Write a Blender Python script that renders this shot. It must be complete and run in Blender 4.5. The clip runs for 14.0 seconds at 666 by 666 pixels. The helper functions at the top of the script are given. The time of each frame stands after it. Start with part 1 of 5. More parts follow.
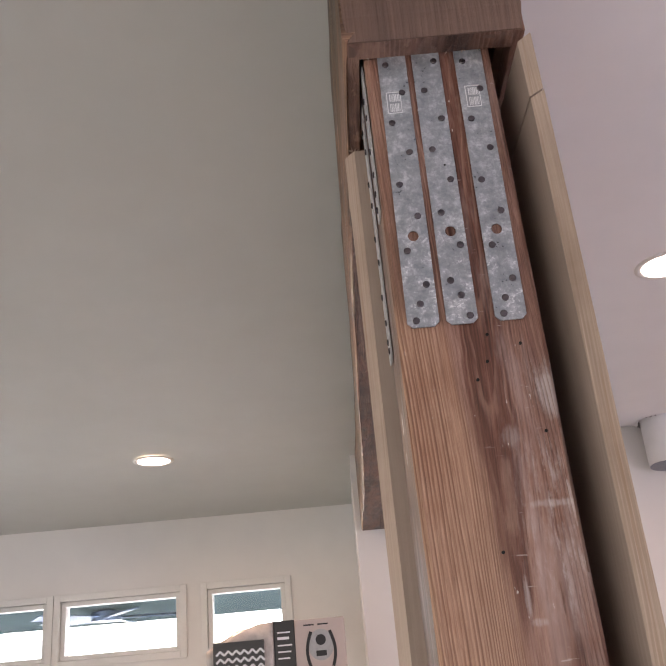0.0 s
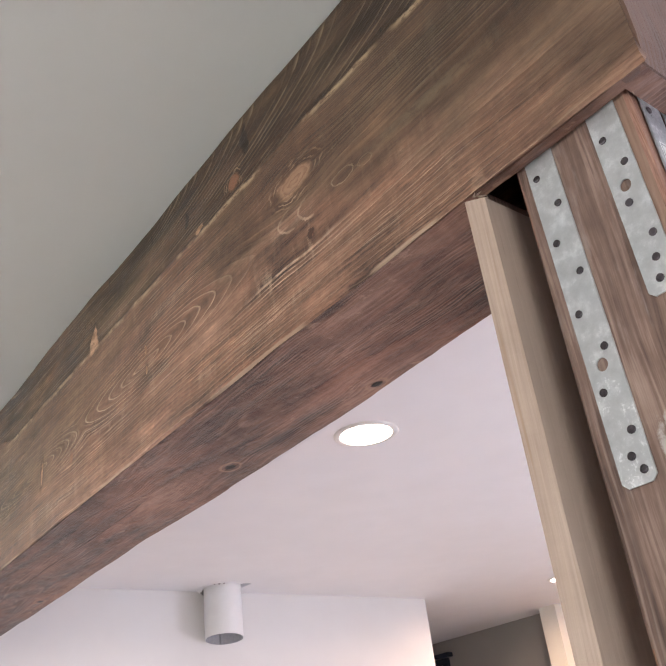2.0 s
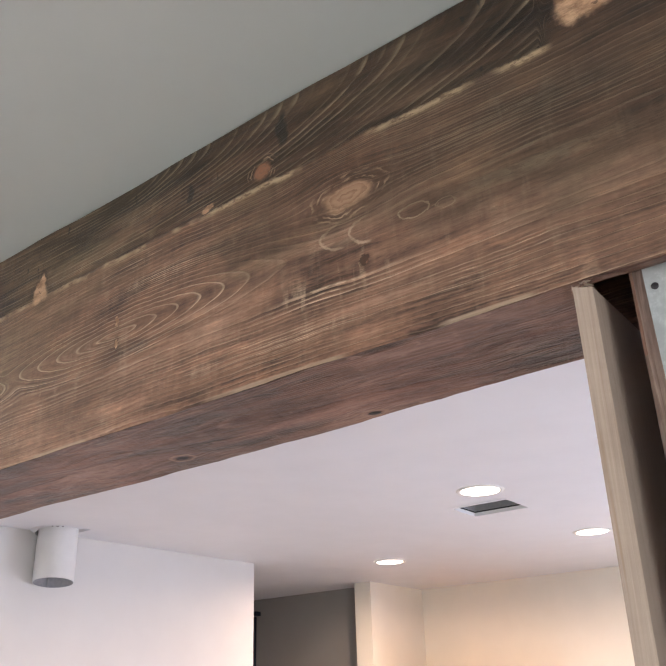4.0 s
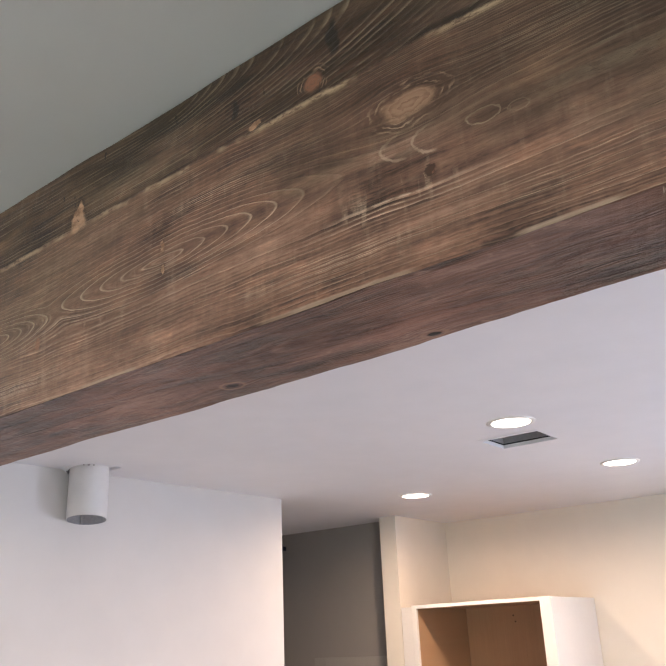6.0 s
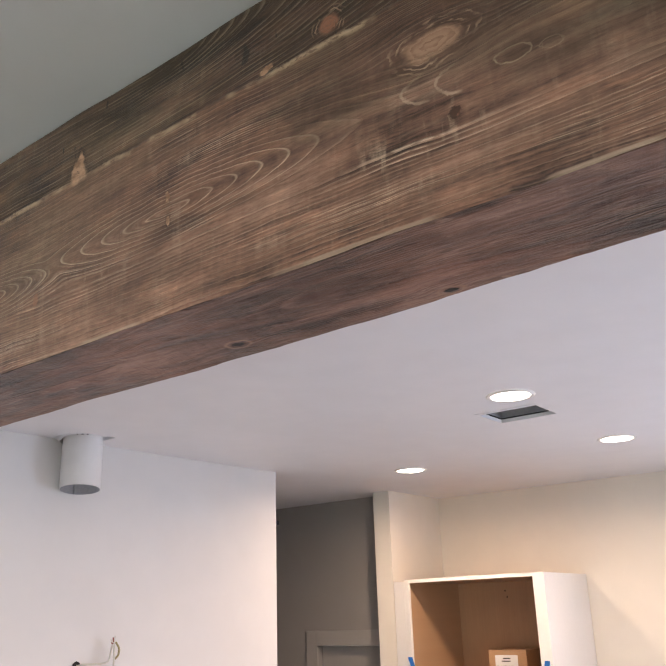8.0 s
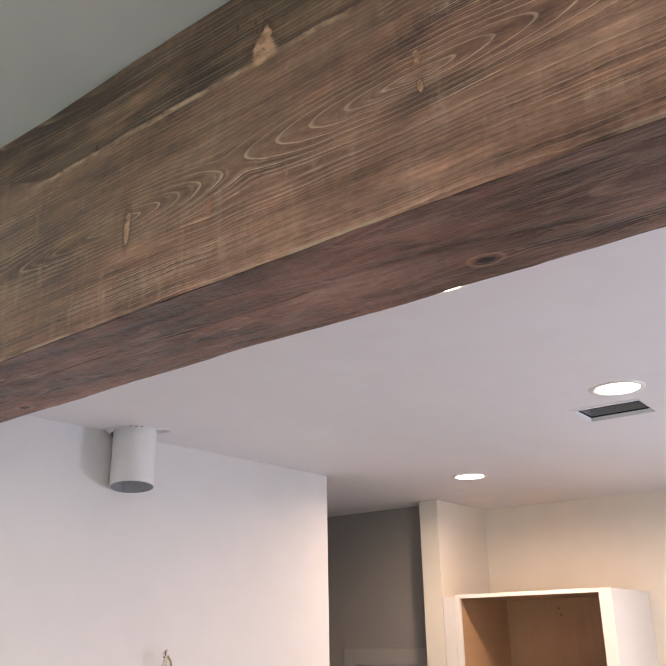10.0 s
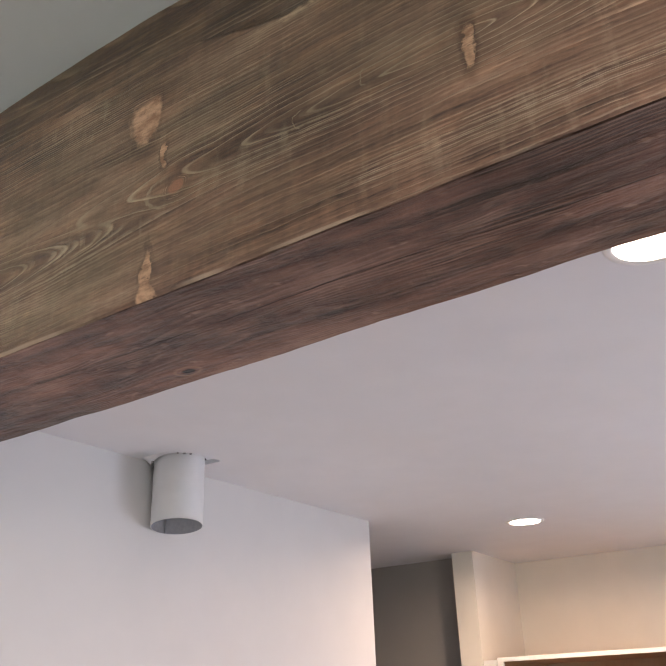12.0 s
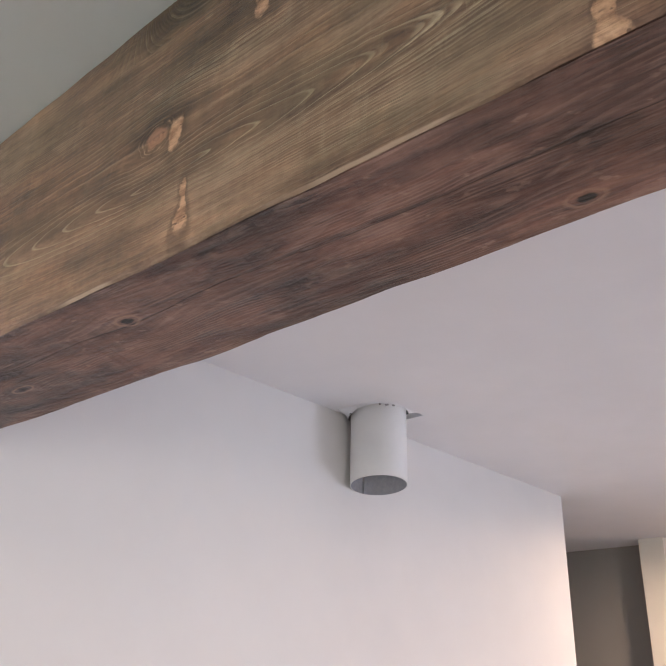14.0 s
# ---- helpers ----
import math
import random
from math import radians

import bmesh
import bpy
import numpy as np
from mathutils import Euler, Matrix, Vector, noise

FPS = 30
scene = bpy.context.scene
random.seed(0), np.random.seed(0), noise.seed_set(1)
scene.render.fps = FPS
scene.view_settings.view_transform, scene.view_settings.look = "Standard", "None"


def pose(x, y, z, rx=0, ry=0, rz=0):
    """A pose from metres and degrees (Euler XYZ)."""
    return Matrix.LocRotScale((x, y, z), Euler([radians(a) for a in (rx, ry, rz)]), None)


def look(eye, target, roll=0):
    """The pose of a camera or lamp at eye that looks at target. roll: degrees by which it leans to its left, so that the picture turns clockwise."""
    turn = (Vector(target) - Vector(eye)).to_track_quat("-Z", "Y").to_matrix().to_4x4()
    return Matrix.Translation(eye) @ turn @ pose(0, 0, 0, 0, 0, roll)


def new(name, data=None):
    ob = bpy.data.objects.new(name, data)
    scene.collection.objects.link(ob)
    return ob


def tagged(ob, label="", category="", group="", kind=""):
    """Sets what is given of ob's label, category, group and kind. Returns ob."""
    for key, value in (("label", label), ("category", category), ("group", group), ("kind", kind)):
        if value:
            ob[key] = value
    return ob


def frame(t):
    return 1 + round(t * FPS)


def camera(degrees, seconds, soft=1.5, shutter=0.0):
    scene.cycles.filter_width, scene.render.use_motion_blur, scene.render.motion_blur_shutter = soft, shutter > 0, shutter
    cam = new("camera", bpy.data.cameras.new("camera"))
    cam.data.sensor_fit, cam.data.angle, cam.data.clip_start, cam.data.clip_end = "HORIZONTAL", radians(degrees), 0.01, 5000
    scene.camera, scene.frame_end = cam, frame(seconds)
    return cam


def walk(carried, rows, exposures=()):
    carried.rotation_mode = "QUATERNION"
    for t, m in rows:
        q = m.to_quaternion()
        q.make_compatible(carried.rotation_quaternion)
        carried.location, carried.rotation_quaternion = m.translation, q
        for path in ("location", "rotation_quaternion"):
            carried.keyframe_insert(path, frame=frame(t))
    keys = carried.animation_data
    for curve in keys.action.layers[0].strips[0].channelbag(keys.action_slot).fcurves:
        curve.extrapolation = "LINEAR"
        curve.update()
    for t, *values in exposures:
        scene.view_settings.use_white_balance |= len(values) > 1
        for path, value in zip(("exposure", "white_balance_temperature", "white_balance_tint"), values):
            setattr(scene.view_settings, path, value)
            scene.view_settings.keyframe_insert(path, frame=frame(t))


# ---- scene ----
cam = camera(43.8, 14.0)
PATH = [
    (0, (-0.012, 0.023, 1.705), (-0.003, 1.869, 2.473), -5.2),
    (0.5, (-0.165, 0.196, 1.746), (0.194, 1.953, 2.631), -5.6),
    (1, (-0.353, 0.34, 1.786), (0.518, 1.89, 2.702), -6.9),
    (1.5, (-0.496, 0.459, 1.821), (0.606, 1.856, 2.734), -7.1),
    (2, (-0.533, 0.547, 1.839), (0.615, 1.87, 2.806), -7.4),
    (2.5, (-0.606, 0.635, 1.891), (0.776, 1.735, 2.828), -6.1),
    (3, (-0.663, 0.695, 1.923), (0.796, 1.717, 2.832), -3.5),
    (3.5, (-0.685, 0.713, 1.953), (0.781, 1.759, 2.824), -2.9),
    (4, (-0.711, 0.717, 1.97), (0.751, 1.803, 2.796), -1.8),
    (4.2, (-0.711, 0.729, 1.972), (0.744, 1.83, 2.791), -2.0),
    (6.5, (-0.713, 0.799, 1.956), (0.778, 1.948, 2.63), -2.3),
    (7, (-0.698, 0.797, 1.954), (0.796, 1.947, 2.622), -2.0),
    (7.2, (-0.695, 0.799, 1.957), (0.803, 1.946, 2.62), -2.1),
    (9.3, (-0.64, 1.09, 1.924), (0.881, 2.223, 2.558), -1.3),
    (9.5, (-0.629, 1.144, 1.931), (0.89, 2.279, 2.568), -1.2),
    (10, (-0.639, 1.323, 1.929), (0.868, 2.443, 2.618), -1.1),
    (10.5, (-0.635, 1.521, 1.93), (0.914, 2.569, 2.638), -2.0),
    (11, (-0.565, 1.693, 1.918), (0.988, 2.722, 2.647), -1.8),
    (11.5, (-0.508, 1.827, 1.93), (1.031, 2.83, 2.719), -2.1),
    (12, (-0.53, 1.999, 1.93), (1.008, 2.976, 2.757), -2.1),
    (12.5, (-0.554, 2.143, 1.933), (0.988, 3.103, 2.769), -2.1),
    (13, (-0.54, 2.252, 1.92), (0.987, 3.233, 2.762), -1.3),
    (13.5, (-0.474, 2.36, 1.907), (0.938, 3.5, 2.748), 1.0),
    (14, (-0.435, 2.468, 1.893), (0.948, 3.656, 2.716), 1.3),
]
walk(cam, [(t, look(eye, target, roll)) for t, eye, target, roll in PATH], [(0.0, -0.25, 6950, 29), (0.5, 0.12, 6850, 28), (1.5, 0.46, 6600, 25), (2.5, 0.42, 6480, 24), (4.0, 0.26, 6370, 21), (6.5, 0.0, 6320, 19), (9.5, -0.03, 6380, 19), (11.5, -0.06, 6400, 20), (12.0, -0.08, 6380, 20), (12.6, 0.2, 6350, 20), (13.2, 0.14, 6350, 20), (14.0, 0.05, 6300, 20)])

# ---- levels and main lines of the plan ----
FLOOR = -0.28
CEIL = 2.743
SILL = 2.356          # underside of the beam
BEAM_Y0, BEAM_Y1 = 0.751, 4.113


def line(y, stops):
    """Piecewise straight line through (y, value) stops."""
    for (a, p), (b, q) in zip(stops, stops[1:]):
        if y <= b:
            return p + (q - p) * max(0.0, y - a) / (b - a)
    return stops[-1][1]


def beam_left(y):
    return line(y, ((0.75, 0.031), (1.3, 0.034), (2.1, 0.046), (2.6, 0.057), (3.2, 0.065), (4.0, 0.060)))


def ceiling_living_z(y):
    return line(y, ((2.9, 2.797), (3.9, 2.738)))


# ---- world, daylight, exposure ----
world = bpy.data.worlds.new("sky")
scene.world = world
world.use_nodes = True
wn = world.node_tree
sky = wn.nodes.new("ShaderNodeTexSky")
sky.sky_type, sky.sun_disc = "NISHITA", False
sky.sun_elevation, sky.sun_rotation = radians(48), radians(200)
wn.links.new(sky.outputs["Color"], wn.nodes["Background"].inputs["Color"])
wn.nodes["Background"].inputs["Strength"].default_value = 0.12


def sun_lamp(strength):
    data = bpy.data.lights.new("sun", "SUN")
    data.energy, data.angle, data.color = strength, radians(3), (1.0, 0.95, 0.88)
    ob = new("sun", data)
    ob.matrix_world = look((0, 0, 0), (0.35, 0.62, -0.9))
    return ob


def area_lamp(name, matrix, sx, sy, watts, colour, shape="RECTANGLE", spread=180):
    data = bpy.data.lights.new(name, "AREA")
    data.shape, data.size, data.energy, data.color = shape, sx, watts, colour
    data.spread = radians(spread)
    if shape == "RECTANGLE":
        data.size_y = sy
    ob = new(name, data)
    ob.matrix_world = matrix
    return ob


SKYLIGHT = (0.89, 1.0, 0.90)
sun_lamp(2.0)
# sky light standing in the openings of the west, south and east windows
area_lamp("window_light_west", look((-5.02, 1.3, 1.05), (0, 1.3, 1.05)), 4.4, 1.9, 42, SKYLIGHT)
area_lamp("window_light_south", look((-2.5, -3.02, 1.1), (-2.5, 0, 1.1)), 2.2, 1.5, 76, SKYLIGHT)
area_lamp("window_light_east", look((4.71, -0.5, 1.25), (0, -0.5, 1.25)), 2.1, 1.3, 122, (0.74, 0.84, 1.0))


# ---- material nodes ----
class Nodes:
    def __init__(self, name):
        self.mat = bpy.data.materials.new(name)
        self.mat.use_nodes = True
        self.t = self.mat.node_tree
        self.bsdf = self.t.nodes["Principled BSDF"]
        self.pos = self.t.nodes.new("ShaderNodeNewGeometry").outputs["Position"]

    def put(self, socket, value):
        if isinstance(value, bpy.types.NodeSocket):
            self.t.links.new(value, socket)
        elif isinstance(value, tuple) and len(value) == 3 and socket.type == "RGBA":
            socket.default_value = (*value, 1.0)
        else:
            socket.default_value = value

    def m(self, op, a, b=0.0, c=0.0, clamp=False):
        n = self.t.nodes.new("ShaderNodeMath")
        n.operation, n.use_clamp = op, clamp
        for socket, v in zip(n.inputs, (a, b, c)):
            self.put(socket, v)
        return n.outputs[0]

    def add(self, a, b):
        return self.m("ADD", a, b)

    def mul(self, a, b):
        return self.m("MULTIPLY", a, b)

    def step(self, v, lo, hi, out0=0.0, out1=1.0):
        n = self.t.nodes.new("ShaderNodeMapRange")
        n.interpolation_type = "SMOOTHSTEP"
        for key, x in zip(("Value", "From Min", "From Max", "To Min", "To Max"), (v, lo, hi, out0, out1)):
            self.put(n.inputs[key], x)
        return n.outputs["Result"]

    def axes(self, source=None):
        n = self.t.nodes.new("ShaderNodeSeparateXYZ")
        self.put(n.inputs[0], source or self.pos)
        return n.outputs

    def vec(self, x, y, z=0.0):
        n = self.t.nodes.new("ShaderNodeCombineXYZ")
        for socket, v in zip(n.inputs, (x, y, z)):
            self.put(socket, v)
        return n.outputs[0]

    def noise(self, vector, scale, detail=3.0, rough=0.55, distort=0.0):
        n = self.t.nodes.new("ShaderNodeTexNoise")
        self.put(n.inputs["Vector"], vector)
        for key, x in (("Scale", scale), ("Detail", detail), ("Roughness", rough), ("Distortion", distort)):
            n.inputs[key].default_value = x
        return n.outputs["Fac"]

    def voronoi(self, vector, scale, feature="F1", out="Color"):
        n = self.t.nodes.new("ShaderNodeTexVoronoi")
        n.feature = feature
        self.put(n.inputs["Vector"], vector)
        n.inputs["Scale"].default_value = scale
        return n.outputs[out]

    def mix(self, fac, a, b, kind="MIX"):
        n = self.t.nodes.new("ShaderNodeMix")
        n.data_type, n.blend_type = "RGBA", kind
        for socket, v in zip((n.inputs[0], n.inputs[6], n.inputs[7]), (fac, a, b)):
            self.put(socket, v)
        return n.outputs[2]

    def ramp(self, fac, *stops):
        n = self.t.nodes.new("ShaderNodeValToRGB")
        self.put(n.inputs[0], fac)
        for i, (at, colour) in enumerate(stops):
            e = n.color_ramp.elements[i] if i < 2 else n.color_ramp.elements.new(at)
            e.position, e.color = at, (*colour, 1.0)
        return n.outputs[0]

    def random(self):
        return self.t.nodes.new("ShaderNodeObjectInfo").outputs["Random"]

    def finish(self, colour, rough=0.6, metal=0.0, bump=None, strength=0.3, distance=0.002, gleam=0.5):
        self.put(self.bsdf.inputs["Base Color"], colour)
        self.put(self.bsdf.inputs["Roughness"], rough)
        self.put(self.bsdf.inputs["Metallic"], metal)
        self.bsdf.inputs["Specular IOR Level"].default_value = gleam
        if bump is not None:
            n = self.t.nodes.new("ShaderNodeBump")
            n.inputs["Strength"].default_value, n.inputs["Distance"].default_value = strength, distance
            self.put(n.inputs["Height"], bump)
            self.t.links.new(n.outputs[0], self.bsdf.inputs["Normal"])
        return self.mat


def plain(name, colour, rough=0.6, metal=0.0, grain=60.0, vary=0.12, bump=0.15, distance=0.001):
    """A surface with fine grain and broad, faint stains."""
    n = Nodes(name)
    fine, broad = n.noise(n.pos, grain, 4), n.noise(n.pos, 2.2, 3)
    dark = tuple(c * (1 - vary) for c in colour)
    light = tuple(min(1.0, c * (1 + vary * 0.6)) for c in colour)
    tone = n.add(n.mul(fine, 0.4), n.mul(broad, 0.6))
    c = n.mix(n.step(tone, 0.3, 0.7), dark, light)
    return n.finish(c, n.step(broad, 0.3, 0.7, rough - 0.06, rough + 0.06), metal, fine, bump, distance)


def matt(name, colour):
    """Chalky paint with no gloss."""
    n = Nodes(name)
    broad = n.noise(n.pos, 3.0, 4)
    return n.finish(n.mix(n.step(broad, 0.3, 0.7), tuple(c * 0.9 for c in colour), colour), 0.95, 0.0, broad, 0.1, 0.001, 0.0)


def glow(name, colour, strength):
    n = Nodes(name)
    n.put(n.bsdf.inputs["Base Color"], colour)
    n.put(n.bsdf.inputs["Emission Color"], colour)
    n.bsdf.inputs["Emission Strength"].default_value = strength
    return n.mat


def drywall(name, colour):
    """Rolled paint on plasterboard: orange-peel stipple, faint joints and patches."""
    n = Nodes(name)
    stipple, broad, mid = n.noise(n.pos, 220, 3), n.noise(n.pos, 1.1, 3), n.noise(n.pos, 7, 3)
    tone = n.add(n.mul(broad, 0.65), n.mul(mid, 0.35))
    c = n.mix(n.step(tone, 0.32, 0.68), tuple(v * 0.965 for v in colour), tuple(min(1.0, v * 1.02) for v in colour))
    height = n.add(n.mul(stipple, 0.35), n.mul(mid, 0.9))
    return n.finish(c, 0.62, 0.0, height, 0.25, 0.0012)


# knots of the beam's broad face: along, up, reach along, reach up, push of the grain, half length, half height, redness
FACE_KNOTS = [
    (1.242, 2.579, 0.085, 0.046, 0.030, 0.040, 0.021, 0.10),
    (1.390, 2.687, 0.050, 0.030, 0.010, 0.019, 0.015, 0.9),
    (1.216, 2.473, 0.040, 0.020, 0.006, 0.007, 0.006, 1.0),
    (2.034, 2.466, 0.040, 0.030, 0.006, 0.008, 0.013, 0.7),
    (2.582, 2.492, 0.045, 0.030, 0.012, 0.013, 0.010, 0.8),
    (3.200, 2.545, 0.090, 0.050, 0.022, 0.022, 0.016, 0.5),
    (3.040, 2.748, 0.060, 0.040, 0.010, 0.032, 0.018, 0.8),
]
# bare orange patches: along, up, half length, half height, taper (positive narrows upwards)
FACE_PATCHES = [
    (0.896, 2.704, 0.044, 0.035, 0.15),
    (1.935, 2.682, 0.032, 0.032, 0.85),
    (2.640, 2.612, 0.034, 0.036, -0.55),
    (2.622, 2.382, 0.018, 0.044, 0.90),
    (2.205, 2.492, 0.008, 0.026, 0.30),
    (3.131, 2.415, 0.012, 0.040, 0.60),
    (3.160, 2.530, 0.016, 0.026, -0.30),
    (3.018, 2.650, 0.018, 0.018, 0.45),
    (1.505, 2.668, 0.013, 0.005, 0.00),
    (2.604, 2.545, 0.005, 0.018, 0.30),
    (1.703, 2.543, 0.005, 0.010, 0.20),
    (1.699, 2.500, 0.005, 0.010, -0.20),
]
# hearts of the flat-sawn figure: along, up, pitch of the loops towards the post and away from it
FACE_HEARTS = [(1.700, 2.521, 0.048, 0.054), (2.215, 2.507, 0.042, 0.090), (3.165, 2.476, 0.080, 0.075)]
# single hooks: along, up, reach to either side, half height, open end (-1, 0, 1), strength
FACE_HOOKS = [
    (1.248, 2.524, 0.034, 0.036, 0.020, 1, 0.9),
    (1.205, 2.518, 0.050, 0.034, 0.020, 1, 0.8),
    (1.142, 2.516, 0.024, 0.022, 0.010, 0, 1.2),
    (1.100, 2.510, 0.020, 0.012, 0.007, 0, 0.8),
    (0.786, 2.530, 0.022, 0.030, 0.006, 0, 0.9),
    (2.590, 2.494, 0.040, 0.040, 0.022, 1, 0.8),
    (2.400, 2.502, 0.080, 0.012, 0.012, 1, 1.0),
    (2.320, 2.516, 0.070, 0.010, 0.011, 1, 1.0),
]
# where the stain is rubbed off the raised grain: along, up, half length, half height
FACE_RUBS = [
    (1.270, 2.457, 0.130, 0.026), (1.330, 2.398, 0.090, 0.022), (0.990, 2.520, 0.110, 0.030), (1.060, 2.590, 0.140, 0.030),
    (1.900, 2.455, 0.220, 0.024), (1.560, 2.590, 0.160, 0.016), (2.430, 2.490, 0.120, 0.018), (2.760, 2.462, 0.150, 0.026),
    (1.720, 2.678, 0.220, 0.010), (2.780, 2.650, 0.200, 0.030), (3.120, 2.610, 0.160, 0.024), (2.140, 2.400, 0.180, 0.024),
]
UNDER_KNOTS = [
    (1.718, 0.208, 0.060, 0.035, 0.040, 0.016, 0.011),
    (1.350, 0.236, 0.060, 0.030, 0.030, 0.014, 0.008),
    (2.729, 0.248, 0.060, 0.030, 0.035, 0.014, 0.009),
    (3.328, 0.146, 0.060, 0.040, 0.040, 0.014, 0.009),
    (3.683, 0.205, 0.060, 0.030, 0.030, 0.018, 0.006),
]


def wood(name, along, up, tones, lines=170.0, rub=0.5, contrast=1.0, resin=False, gloss=0.5, seed=0.0, bump=0.5):
    """Plain sawn timber; along and up are the world axes of the grain and across it."""
    n = Nodes(name)
    p = n.axes()
    u, v = p["XYZ".index(along)], p["XYZ".index(up)]
    w = n.noise(n.vec(n.mul(u, 1.1), n.mul(v, 5.0), seed), 1.0, 2)
    field = n.add(v, n.mul(n.add(w, -0.5), 0.03))
    fibre = n.noise(n.vec(n.mul(u, 7.0), n.mul(field, 420.0), seed), 1.0, 4, 0.7)
    streak = n.noise(n.vec(n.mul(u, 1.7), n.mul(field, 48.0), seed + 4), 1.0, 4, 0.62)
    stain = n.noise(n.vec(n.mul(u, 2.2), n.mul(v, 5.0), seed + 9), 1.0, 5, 0.62)
    brush = n.noise(n.vec(n.mul(u, 75.0), n.mul(v, 11.0), seed), 1.0, 5, 0.7)
    wide = n.noise(n.vec(n.mul(u, 1.1), n.mul(v, 3.2), seed + 70), 1.0, 3, 0.55)
    hair = n.m("FRACT", n.add(n.mul(field, lines), n.mul(streak, 1.6)))
    fine = n.mul(n.step(hair, 0.35, 0.85), n.step(hair, 0.90, 1.0, 1.0, 0.0))
    worn = n.step(n.noise(n.vec(n.mul(u, 2.6), n.mul(v, 11.0), seed + 2), 1.0, 4, 0.6), 0.44, 0.62)
    tone = n.add(n.mul(fibre, 0.19), n.add(n.mul(streak, 0.22), n.add(n.mul(stain, 0.34), n.add(n.mul(wide, 0.22), n.mul(brush, 0.05)))))
    tone = n.add(n.mul(n.add(tone, -0.51), 2.6 * contrast), 0.5)
    c = n.ramp(tone, (0.12, tones[0]), (0.5, tones[1]), (0.95, tones[2]))
    pale = tuple(min(1.0, t * 1.45) for t in tones[2])
    c = n.mix(n.mul(n.mul(fine, n.step(worn, 0.0, 1.0, 0.12, 0.75)), n.mul(n.step(fibre, 0.35, 0.62, 0.35, 1.0), rub)), c, pale)
    check = n.step(n.noise(n.vec(n.mul(u, 9.0), n.mul(field, 300.0), seed + 60), 1.0, 2), 0.70, 0.76)
    c = n.mix(n.mul(check, 0.55 * min(1.0, contrast)), c, n.mix(1.0, c, (0.3, 0.27, 0.25), "MULTIPLY"))
    if resin:
        vein = n.noise(n.vec(n.mul(u, 3.0), n.mul(v, 170.0), seed + 80), 1.0, 3, 0.6)
        c = n.mix(n.mul(n.step(vein, 0.56, 0.68), 0.45), c, (0.36, 0.20, 0.11))
        knotty = n.noise(n.vec(n.mul(u, 9.0), n.mul(v, 60.0), seed + 81), 1.0, 2)
        c = n.mix(n.mul(n.step(knotty, 0.64, 0.72), 0.6), c, (0.26, 0.12, 0.06))
    height = n.add(n.mul(fibre, 0.55), n.add(n.mul(fine, -0.25), n.add(n.mul(brush, 0.4), n.mul(streak, 0.6))))
    return n.finish(c, n.step(tone, 0.1, 0.9, gloss - 0.08, gloss + 0.16), 0.0, height, bump, 0.0024)


